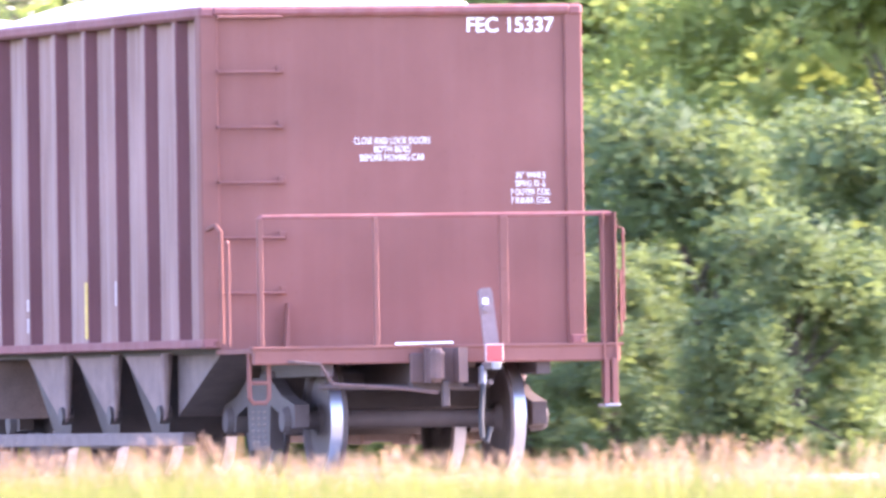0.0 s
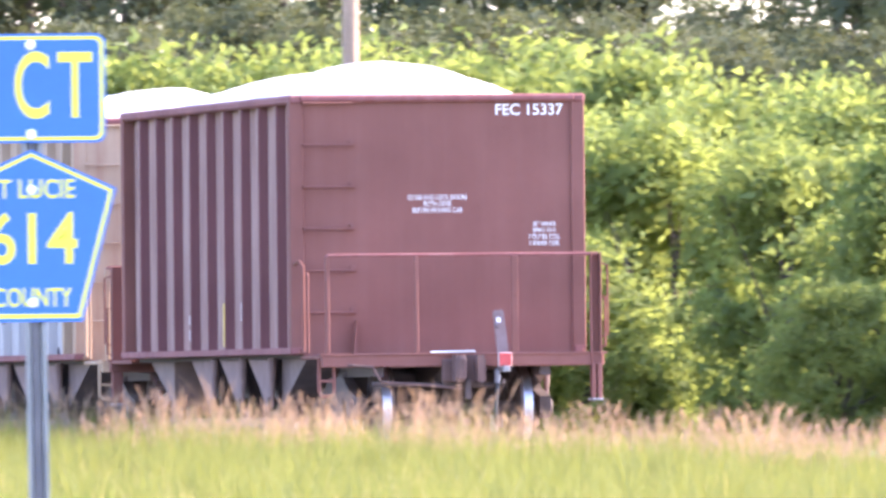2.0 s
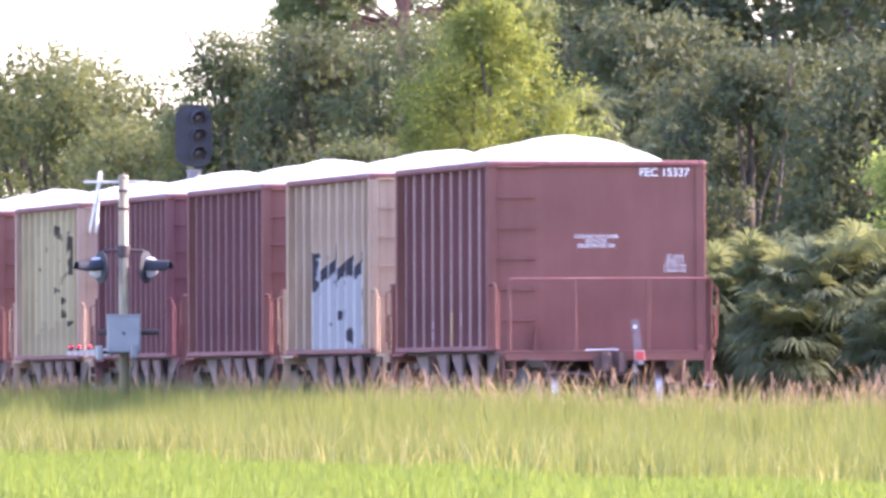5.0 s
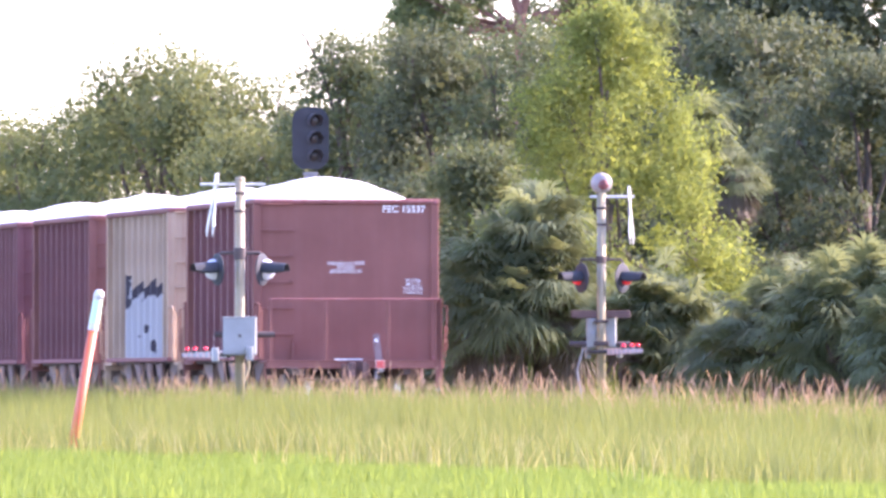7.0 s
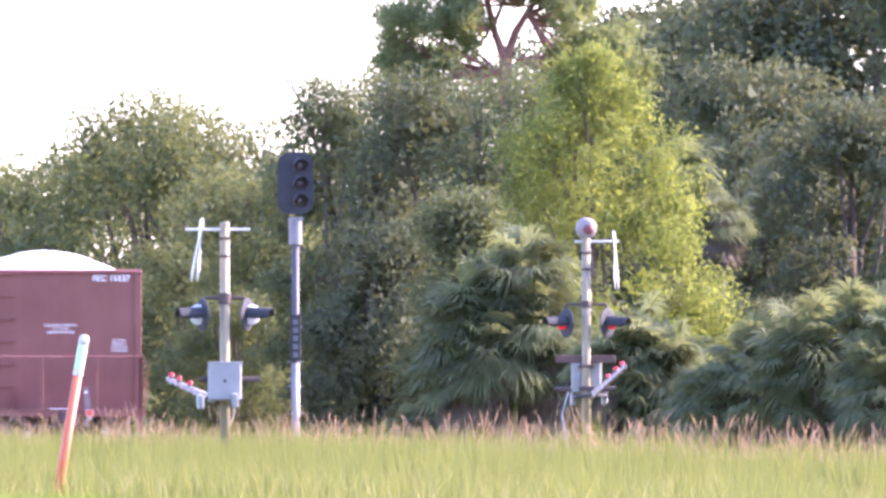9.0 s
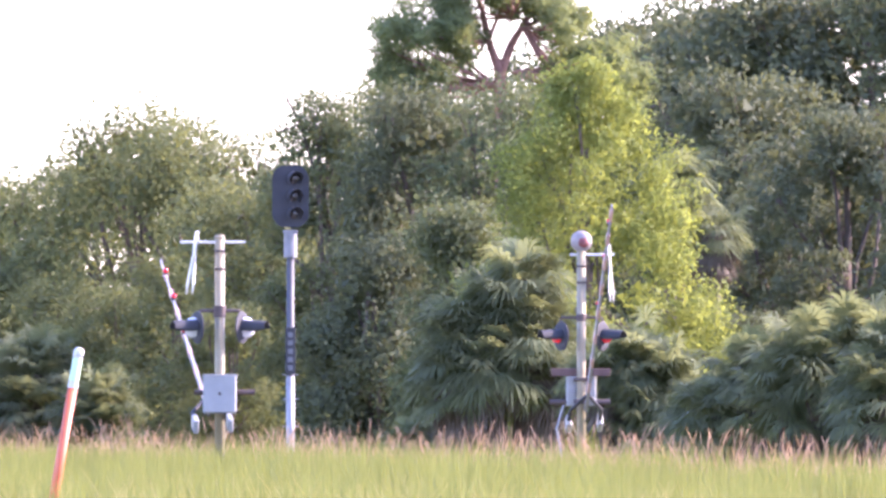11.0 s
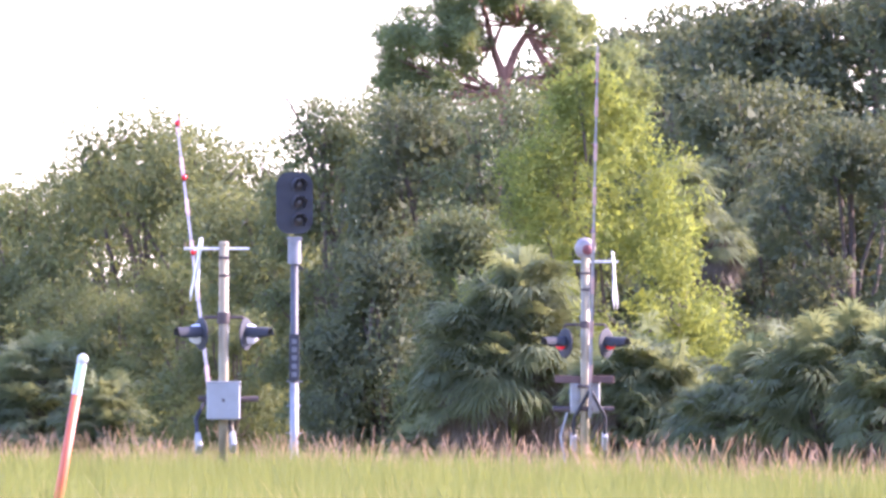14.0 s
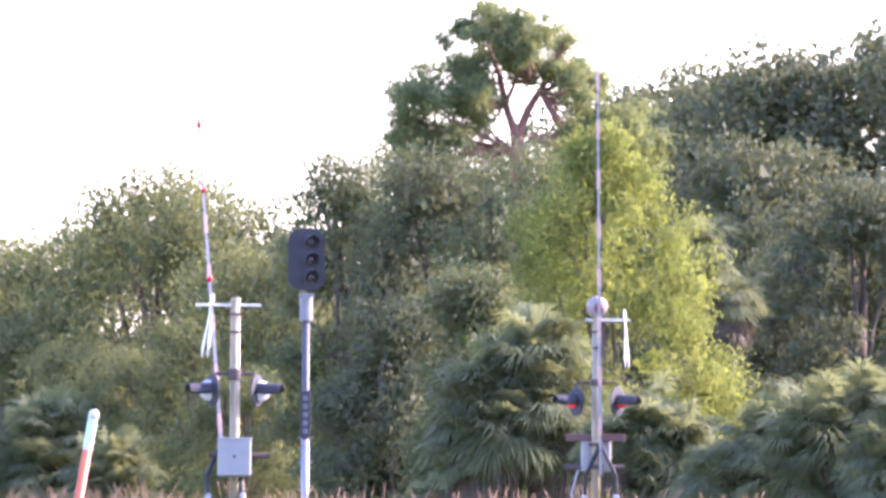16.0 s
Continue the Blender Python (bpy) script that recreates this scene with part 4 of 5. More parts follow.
def plant():
    # the bushes along the railway: bright ones, and ones near the road with shade in their leaf colour
    rng = random.Random(11)
    sizes = ((4.6, 2.3), (5.2, 2.5), (3.9, 2.0), (5.6, 2.6), (4.6, 2.4), (5.2, 2.4))
    bushes = [make_tree("bush", "dense bright green roadside bush in low sun" if k < 4 else "dense roadside bush with shade put into its leaf colour", "bush", LEAF_BRIGHT if k < 4 else LEAF_SHADE, h, r, 0.3, 20 + k, 13000, 0.070, 26, trunk=0.07, spread=0.17, group="bushes along the railway", per=20)
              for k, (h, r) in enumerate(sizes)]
    spots = [(17.3, 46), (16.7, 45.4), (16.1, 46.2), (15.5, 45.6), (15.0, 46.4), (14.45, 45.6), (13.95, 46.6), (13.5, 45.4), (13.0, 46.2), (12.55, 45.5), (12.15, 46.4), (11.75, 45.7), (11.35, 46.5), (10.95, 45.8), (10.6, 46.6), (10.25, 46.0), (9.9, 46.6), (9.6, 46.2)]
    tops = [1.9, 1.85, 1.8, 1.7, 1.7, 1.55, 1.42, 1.25, 1.12, 1.15, 1.2, 1.28, 1.2, 1.3, 1.22, 1.15, 1.0, 0.85]
    rows = [(az, x + 6.5, top) for (az, x), top in zip(spots, tops)]
    rows += [(az + 0.2, x + 2.5, min(top * 0.82, 1.08)) for (az, x), top in zip(spots, tops)]
    rows += [(az - 0.05, x + 4.4, 1.36 - 0.12 * (k % 3)) for k, (az, x) in enumerate(spots) if 14.2 < az < 16.3]
    rows += [(az - 0.1, x - 1.6, min(top * 0.6, 0.8) - 0.12 * (k % 3)) for k, ((az, x), top) in enumerate(zip(spots, tops)) if k % 3]
    used = set()
    for k, (az, x, top) in enumerate(rows):
        y = on_ray(az, x)
        # Bushes that lie in shade get the darker leaf colour instead of real shadow.
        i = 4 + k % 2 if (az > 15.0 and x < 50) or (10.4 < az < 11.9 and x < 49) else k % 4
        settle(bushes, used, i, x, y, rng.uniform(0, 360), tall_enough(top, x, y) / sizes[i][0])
    # taller dark trees behind
    dark = [make_tree("oak_tree", "dark dense oak in shade behind the railway", "tree", LEAF_DARK, 9.0, r, 0.3, 50 + k, 26000, 0.078, 40, spread=0.20, trunk=0.20, group="dark trees behind the railway", per=24) for k, r in enumerate((3.4, 3.8, 3.1))]
    spots = [(13.55, 54, 1.9), (13.05, 56, 1.75), (12.1, 57, 1.75), (12.45, 50, 1.3), (12.75, 51, 1.22), (12.98, 50, 1.32), (11.6, 54, 1.75), (11.05, 55, 1.8), (10.55, 54, 1.9), (10.1, 55, 1.9), (9.7, 53, 1.85), (9.35, 54, 1.8),
             (9.05, 55, 1.72), (8.8, 53, 1.62), (8.55, 54, 1.57), (8.95, 50, 1.2), (9.35, 49, 1.2), (9.8, 49.5, 1.2), (10.4, 50, 1.35), (10.8, 50, 1.42), (11.7, 51, 1.4), (12.2, 50, 1.35), (11.3, 50, 1.35), (8.33, 53, 1.52), (8.14, 54, 1.50), (12.6, 54, 1.42), (14.3, 54, 1.8), (15.2, 54, 1.9), (16.1, 54, 2.0), (17.0, 54, 2.1), (13.3, 50, 1.28), (13.7, 50, 1.34), (8.62, 51, 1.33), (8.75, 50, 0.95)]
    used = set()
    for k, (az, x, top) in enumerate(spots):
        x += (24 if top > 1.36 else 13) + (7 if 10.2 < az < 14 else 0)
        y = on_ray(az, x)
        settle(dark, used, k % 3, x, y, rng.uniform(0, 360), tall_enough(top, x, y) / 9.0)
    # the lit tree, the dark mass beside it and the pine over them
    lit_shape = cone_lobes(np.random.default_rng(80), 8.7, 240)
    lit = make_tree("wax_myrtle_tree", "yellow-green tree lit by low sun, foliage down to the ground", "tree", LEAF_LIT, 8.7, 3.0, 0.3, 80, 100000, 0.046, 46, spread=0.17, trunk=0.15, per=30, shape=lit_shape)
    stand(lit, 46.5, on_ray(8.05, 46.5), -8)
    for k, (az, x, top, r) in enumerate(((7.45, 46, 1.26, 2.3), (7.13, 47, 1.26, 1.9), (7.75, 47.5, 1.28, 2.4), (7.3, 44.5, 0.72, 1.7), (7.62, 45, 0.85, 1.6), (7.6, 50, 1.30, 2.3), (7.88, 50.5, 1.22, 2.6), (7.24, 52, 1.12, 2.4), (7.36, 51, 1.28, 1.9), (7.0, 49, 0.98, 1.5))):
        y = on_ray(az, x)
        h = tall_enough(top, x, y)
        oak = make_tree("oak_tree", "dark green oak beside the crossing, foliage to the ground", "tree", LEAF_OAK if k % 3 else LEAF_DARK, h, r, 0.3, 90 + k, 30000, 0.058, 40, spread=0.24, trunk=0.15, group="oaks beside the crossing", per=24)
        stand(oak, x, y, 40 * k)
        if k == 1:
            twig = Form().rod([(0, 0, h * 0.7), (-0.6, 0.0, h * 0.92), (-1.0, 0.1, h * 1.0), (-1.7, 0.1, h * 1.04)], [0.06, 0.04, 0.025, 0.012], 6)
            twig.rod([(-1.0, 0.1, h * 1.0), (-1.2, 0.1, h * 0.96), (-1.6, 0.2, h * 0.95)], [0.022, 0.016, 0.008], 5)
            twig.rod([(-0.6, 0.0, h * 0.92), (-1.1, 0.1, h * 0.90), (-1.5, 0.1, h * 0.92)], [0.025, 0.016, 0.008], 5)
            part("dead_branch", twig, BARK, oak, "bare dead branch").matrix_basis = pose(0, 0, 0, 0, 0, -40 * k)
    stand(make_pine(7), 49, on_ray(7.735, 49), -7.7)
    # far trees to the left of the signal
    far = [make_tree("distant_tree", "hazy far tree with sunlit yellow top", "tree", LEAF_FAR, 8.0, 3.2, 0.5, 110 + k, 26000, 0.064, 34, spread=0.26, trunk=0.16, group="far trees", per=24) for k in range(2)]
    used = set()
    for k, (az, x, top) in enumerate(((6.50, 49, 1.19), (6.7, 50, 1.13), (6.32, 50, 1.03), (6.13, 50, 0.97), (5.92, 50, 0.95), (6.85, 47, 0.95), (6.6, 47, 0.68), (6.2, 46, 0.6), (5.95, 47, 0.66), (6.4, 46.5, 0.58), (5.7, 50, 0.98), (6.92, 50, 0.92), (6.98, 48, 0.78), (6.8, 46, 0.5))):
        y = on_ray(az, x)
        settle(far, used, k % 2, x, y, 77 * k, tall_enough(top, x, y) / 8.0)
    # fan palms by the crossing and among the oaks
    big = make_palmetto(((0.30, 0, 4.05), (-0.15, 0.3, 3.5), (-0.75, 0.0, 2.95), (-0.9, -0.3, 2.2), (-0.2, -0.5, 2.5), (0.45, -0.3, 3.1), (0.8, -0.3, 2.3), (-0.5, 0.2, 3.3)), 62, 5, "cabbage palm clump with round blue-green heads of fan fronds", 12, 0.72, 0.62)
    stand(big, 41.2, on_ray(7.76, 41.2), -7.7)
    side = make_palmetto(((-0.55, 0.2, 2.3), (0.0, 0.0, 2.6), (0.5, -0.2, 2.2), (0.3, -0.4, 1.5)), 56, 6, "shaded palmetto clump at the foot of the lit tree", 8, 0.7, 0.62)
    stand(side, 42.5, on_ray(8.22, 42.5), -8)
    thicket = make_palmetto(((-1.3, 0.1, 1.9), (-0.8, -0.3, 2.4), (-0.2, 0.2, 2.75), (0.5, 0.0, 2.6), (1.0, -0.3, 2.1), (1.5, 0.2, 1.8), (0.0, -0.6, 1.6), (-0.6, 0.4, 2.2), (0.9, 0.3, 2.5)), 50, 8, "wide grey-green palmetto thicket", 2, 0.8, 0.60)
    stand(thicket, 43.5, on_ray(9.0, 43.5), -9)
    for az, x, scale in ((8.76, 44, 0.9), (9.3, 44, 1.0), (9.55, 44.5, 0.8), (6.1, 44, 1.12), (6.32, 44.5, 0.85)):
        copy_at(thicket, x, on_ray(az, x), az * 100 % 360, scale)
    for az, x, scale in ((8.45, 43, 0.72), (8.58, 43.6, 0.8), (7.45, 43, 0.5)):
        copy_at(side, x, on_ray(az, x), az * 100 % 360, scale)
    sabal = make_palmetto(((0, 0, 7.7), (0.25, 0.2, 7.3)), 26, 9, "cabbage palm with hanging dead fronds among dark oaks", 26, 0.8, 0.7)
    stand(sabal, 58, on_ray(8.33, 58))
    copy_at(sabal, 59, on_ray(8.49, 59), 90, 0.84)
    for k, (az, x) in enumerate(((8.5, 52), (8.68, 51), (8.9, 51.5))):
        copy_at(dark[k], x, on_ray(az, x), 60 * k, 0.42)


plant()


def make_pole():
    ob = thing("utility_pole", "weathered wooden utility pole among the trees", "utility pole")
    x = 51.0
    y = on_ray(11.21, x)
    ob.matrix_basis = pose(x, y, float(ground_z(x, y)))
    part("pole", Form().rod([(0, 0, -0.5), (0, 0, 5), (0, 0, 11)], [0.16, 0.14, 0.11], 12), POLEWOOD, ob)


make_pole()


# ---- the road sign ----
def rounded(w, h, r, n=6):
    return [(sx * (w / 2 - r) + r * math.cos(a), sz * (h / 2 - r) + r * math.sin(a)) for sx, sz, a0 in ((1, 1, 0), (-1, 1, 90), (-1, -1, 180), (1, -1, 270)) for a in (radians(a0 + 90 * k / n) for k in range(n + 1))]


def pentagon(k):
    """County route shield, shrunk by k metres."""
    s = 1 - k / 0.29
    return [(x * s, 0.02 + (z - 0.02) * s) for x, z in ((0.0, 0.310), (0.305, 0.170), (0.180, -0.310), (-0.180, -0.310), (-0.305, 0.170))]


def make_sign():
    az, d = radians(10.09), 58.9
    x, y = d * math.sin(az), d * math.cos(az)
    ob = thing("road_sign", "blue and yellow county road junction sign on a galvanised post", "road sign", pose(x, y, 0, 0, 0, -9))
    g = float(ground_z(x, y))
    lean = pose(0.0, 0, 0, 0, -0.7, 0)
    post = part("post", Form().prism([(-0.038, 0.02), (-0.022, 0.02), (-0.014, 0.045), (0.014, 0.045), (0.022, 0.02), (0.038, 0.02), (0.038, 0.024), (0.025, 0.024), (0.017, 0.05), (-0.017, 0.05), (-0.025, 0.024), (-0.038, 0.024)], g - 0.4, 2.80, "z"), ALU, ob)
    post.matrix_basis = pose(0.03, 0, 0, 0, -0.6, 0)
    # Added dark grey strip: paints the shade in the post's open channel.
    part("channel_web", Form().box(-0.015, 0.015, 0.030, 0.044, g - 0.4, 2.79, 0.002), plain("dirty_zinc", (0.13, 0.12, 0.13), 0.7), post, "dark strip painting the shade inside the channel")
    plate = part("junction_plate", Form().prism(rounded(0.54, 0.392, 0.035), 0.012, 0.016), SIGN_BLUE, ob, "blue rectangular plate with yellow letters")
    plate.location = (0, 0, 2.645)

    def band(name, outer, inner, parent):
        n = len(outer)
        f = Form().put([(a, 0.0105, b) for a, b in outer] + [(a, 0.0105, b) for a, b in inner] + [(a, 0.0118, b) for a, b in outer] + [(a, 0.0118, b) for a, b in inner],
                       [(k, (k + 1) % n, (k + 1) % n + n, k + n) for k in range(n)] + [(k + 2 * n, (k + 1) % n + 2 * n, (k + 1) % n + 3 * n, k + 3 * n) for k in range(n)]
                       + [(k, (k + 1) % n, (k + 1) % n + 2 * n, k + 2 * n) for k in range(n)] + [(k + n, (k + 1) % n + n, (k + 1) % n + 3 * n, k + 3 * n) for k in range(n)])
        part(name, f, SIGN_YELLOW, parent, "yellow border line")

    band("border", rounded(0.522, 0.374, 0.03), rounded(0.496, 0.348, 0.022), plate)
    shield = part("county_shield", Form().prism(pentagon(0.0), 0.012, 0.016), SIGN_BLUE, ob, "blue five-sided county shield with yellow lettering")
    shield.location = (0, 0, 2.115)
    band("border", pentagon(0.012), pentagon(0.026), shield)

    def words(parent, text, z, size, width, bold):
        w = part("lettering", lettering(text, size, SIGN_YELLOW, width, bold), SIGN_YELLOW, parent)
        w.location = (0, 0.010, z)

    for ch, dx, w in (("J", -0.155, 0.10), ("C", 0.005, 0.125), ("T", 0.16, 0.125)):
        o = part("lettering", lettering(ch, 0.335, SIGN_YELLOW, w, 0.004), SIGN_YELLOW, plate)
        o.location = (dx, 0.010, -0.002)
    words(shield, "ST LUCIE", 0.165, 0.095, 0.31, 0.001)
    words(shield, "614", -0.02, 0.255, 0.325, 0.0045)
    words(shield, "COUNTY", -0.225, 0.095, 0.28, 0.001)
    for parent, zs in ((plate, (0.155, -0.165)), (shield, (0.165, -0.24))):
        for z in zs:
            part("bolt", Form().turned([(0.0, -0.004), (0.014, -0.003), (0.019, 0.004), (0.019, 0.012)], 12, "y", (0, 0.0, z)), BOLT, parent)


make_sign()


# ---- the leaning marker post ----
def make_marker():
    az, d = radians(6.163), 215.0
    x, y = d * math.sin(az), d * math.cos(az)
    g = float(ground_z(x, y))
    ob = thing("marker_post", "leaning orange and white plastic pipeline marker post", "marker post", pose(x, y, g, 0, 9.8, 0))
    ob.scale = (1.235, 1.235, 1.235)
    part("tube", Form().rod([(0, 0, -0.3), (0, 0, 1.45)], 0.050, 16), ORANGE, ob, "orange plastic tube", True)
    part("collar", Form().rod([(0, 0, 1.44), (0, 0, 1.48)], 0.056, 16), WHITEP, ob, "white collar")
    part("sleeve", Form().rod([(0, 0, 1.47), (0, 0, 1.80)], 0.051, 16), WHITEP, ob, "white sleeve with a worn sticker")
    part("sticker", Form().rod([(0, 0, 1.52), (0, 0, 1.76)], 0.0525, 16), plain("pale_green_sticker", (0.44, 0.62, 0.44), 0.5, 0, 0.1), ob, "pale green sticker")
    part("cap", Form().turned([(0.0, 0.07), (0.028, 0.065), (0.048, 0.048), (0.056, 0.02), (0.056, -0.03), (0.050, -0.03)], 16, "z", (0, 0, 1.81)), WHITEP, ob, "rounded white cap", True)


make_marker()


# ---- crossing gates and signal ----
ARM = plain("worn_white_arm_paint", (0.24, 0.23, 0.24), 0.7)
FADED = plain("faded_red_stripe", (0.42, 0.27, 0.25), 0.6)
FAINT = plain("worn_dark_paint", (0.10, 0.10, 0.11), 0.7)

def flasher(parent, x, z, face, lens, hood_side):
    """A round flashing light with black background plate and long hood, facing along face * y."""
    f = Form().turned([(0.0, 0.0), (0.20, 0.0), (0.255, -0.012 * face), (0.255, -0.03 * face), (0.0, -0.03 * face)], 24, "y", (0, 0, 0))
    lamp = part("flasher", f, BLACK, parent, "black round flashing-light unit")
    glass = part("lens", Form().turned([(0.0, 0.055 * face), (0.06, 0.050 * face), (0.11, 0.02 * face), (0.115, 0.0)], 18, "y"), lens, lamp, "round lamp lens", True)
    glass.matrix_basis = pose(-0.05 if hood_side < 0 else 0.05, 0.03 * face, 0, 0, 0, -0.6 * hood_side)
    if lens is CLEAR:
        glass.scale = (1.4, 1, 1.4)
    hood = Form()
    n = 10
    ring = [(0.125 * math.cos(a), 0.125 * math.sin(a)) for a in (math.pi * (-0.12 + 1.24 * k / n) for k in range(n + 1))]
    verts = [(a, 0.0, b) for a, b in ring] + [(a * 0.96, face * (0.40 if b > 0 else 0.16), b * 0.96 - 0.02) for a, b in ring]
    verts += [(a * 0.93, 0.0, b * 0.93) for a, b in ring] + [(a * 0.90, face * (0.40 if b > 0 else 0.16), b * 0.90 - 0.02) for a, b in ring]
    m = n + 1
    hood.put(verts, [(k, k + 1, k + 1 + m, k + m) for k in range(n)] + [(k + 2 * m, k + 1 + 2 * m, k + 1 + 3 * m, k + 3 * m) for k in range(n)] + [(k + m, k + 1 + m, k + 1 + 3 * m, k + 3 * m) for k in range(n)])
    part("hood", hood, BLACK, lamp)
    lamp.matrix_basis = pose(x, face * 0.10, z, 0, 0, hood_side)
    return lamp


def gate_arm(length, label):
    """A tapering striped arm along +x with red lamps on top, and its counterweight behind the pivot at the origin."""
    arm = new("gate_arm")
    bar = Form().put([(0, -0.025, -0.055), (0, 0.025, -0.055), (0, 0.025, 0.055), (0, -0.025, 0.055), (length, -0.012, -0.03), (length, 0.012, -0.03), (length, 0.012, 0.03), (length, -0.012, 0.03)],
                     [(0, 1, 2, 3), (4, 5, 6, 7), (0, 1, 5, 4), (1, 2, 6, 5), (2, 3, 7, 6), (3, 0, 4, 7)])
    bar = part("bar", bar, ARM, arm, label)
    k, x = 0, 0.7
    while x < length - 0.3:
        w = 0.055 - 0.025 * x / length + 0.004
        part("stripe", Form().box(x, x + 0.32, -0.027, 0.027, -w, w, 0.002), FADED, bar, "faded red stripe")
        x += 0.85
    for x in (length * 0.50, length * 0.73, length * 0.90):
        lamp = part("arm_lamp", Form().rod([(x, 0, 0.03), (x, 0, 0.08)], 0.04, 12), BLACK, bar)
        part("lens", Form().turned([(0.0, 0.135), (0.03, 0.125), (0.042, 0.10), (0.042, 0.078)], 12, "z", (x, 0, 0)), LENS, lamp, "glowing red lamp lens", True)
    for s in (-1, 1):
        part("support", Form().rod([(0.5, s * 0.02, 0), (0.0, s * 0.26, 0), (-0.35, s * 0.27, 0)], 0.032, 8), BLACK, arm)
        part("counterweight", Form().box(-0.62, -0.34, s * 0.27 - 0.045, s * 0.27 + 0.045, -0.11, 0.11, 0.015), GREYBOX, arm, "grey steel counterweight")
    return arm


def crossing_mast(name_label, x, y):
    """The base of a crossing mast, turned to face along the road, and the ground's height there."""
    g = float(ground_z(x, y))
    az = math.degrees(math.atan2(x, y))
    ob = thing("crossing_signal", name_label, "crossing signal", pose(x, y, g, 0, 0, -az))
    return ob, g


def make_left_gate():
    x, y = 30.2, on_ray(6.757, 30.2)
    ob, g = crossing_mast("level crossing mast with silver pole, flashing lights and grey gate cabinet", x, y)
    z0 = EYE - g
    top = z0 + math.tan(radians(0.745)) * math.hypot(x, y)
    part("mast", Form().rod([(0, 0, -0.2), (0, 0, top)], 0.076, 16), MASTPAINT, ob, "silver round mast", True)
    part("mast_cap", Form().turned([(0.0, 0.02), (0.06, 0.015), (0.08, -0.01), (0.08, -0.05)], 16, "z", (0, 0, top)), MASTPAINT, ob)
    for z in (top - 0.24, top - 0.52):
        part("clamp", Form().rod([(0, 0, z - 0.02), (0, 0, z + 0.02)], 0.084, 16), STEEL, ob)
    arm = part("crossarm", Form().rod([(-0.62, 0, top - 0.10), (0.40, 0, top - 0.10)], 0.022, 8), WHITEP, ob, "thin white cross arm")
    blade = part("crossbuck", Form().box(-0.012, 0.012, -0.60, 0.60, -0.11, 0.11, 0.004), WHITEP, ob, "white crossbuck blade seen edge on")
    blade.matrix_basis = pose(-0.40, 0, top - 0.42, 45, 7, 5)
    blade = part("crossbuck", Form().box(-0.012, 0.012, -0.60, 0.60, -0.11, 0.11, 0.004), WHITEP, ob, "white crossbuck blade seen edge on")
    blade.matrix_basis = pose(-0.43, 0, top - 0.42, -45, 7, 5)
    zl = z0 + math.tan(radians(0.425)) * math.hypot(x, y)
    part("lamp_arm", Form().rod([(-0.34, 0, zl + 0.20), (-0.3, 0, zl + 0.26), (0.3, 0, zl + 0.26), (0.36, 0, zl + 0.20)], 0.028, 8).rod([(0, 0, zl + 0.16), (0, 0, zl + 0.34)], 0.10, 14), STEEL, ob)
    flasher(ob, -0.37, zl, -1, CLEAR, -66)
    flasher(ob, 0.37, zl, -1, CLEAR, 66)
    zb = z0 + math.tan(radians(0.1936)) * math.hypot(x, y)
    box = part("cabinet", Form().box(-0.265, 0.265, -0.26, 0.14, zb - 0.31, zb + 0.29, 0.025), GREYBOX, ob, "pale grey gate cabinet")
    part("latch", Form().rod([(0.0, -0.265, zb), (0.0, -0.285, zb)], 0.025, 10), STEEL, box)
    part("lid", Form().box(-0.275, 0.275, -0.27, 0.15, zb + 0.27, zb + 0.30, 0.01), GREYBOX, box)
    part("shaft", Form().rod([(-0.40, 0.05, zb + 0.02), (0.55, 0.05, zb + 0.02)], 0.045, 10), STEEL, ob)
    part("conduit", Form().rod([(0.12, 0.05, zb - 0.3), (0.14, 0.05, zb - 0.5), (0.06, 0.02, zb - 0.7)], 0.03, 8), MASTPAINT, ob)
    arm = gate_arm(6.6, "white gate arm with red stripes")
    arm.parent = ob
    return ob, arm, (-0.17, 0.05, zb - 0.29), (96.5, -1.9)


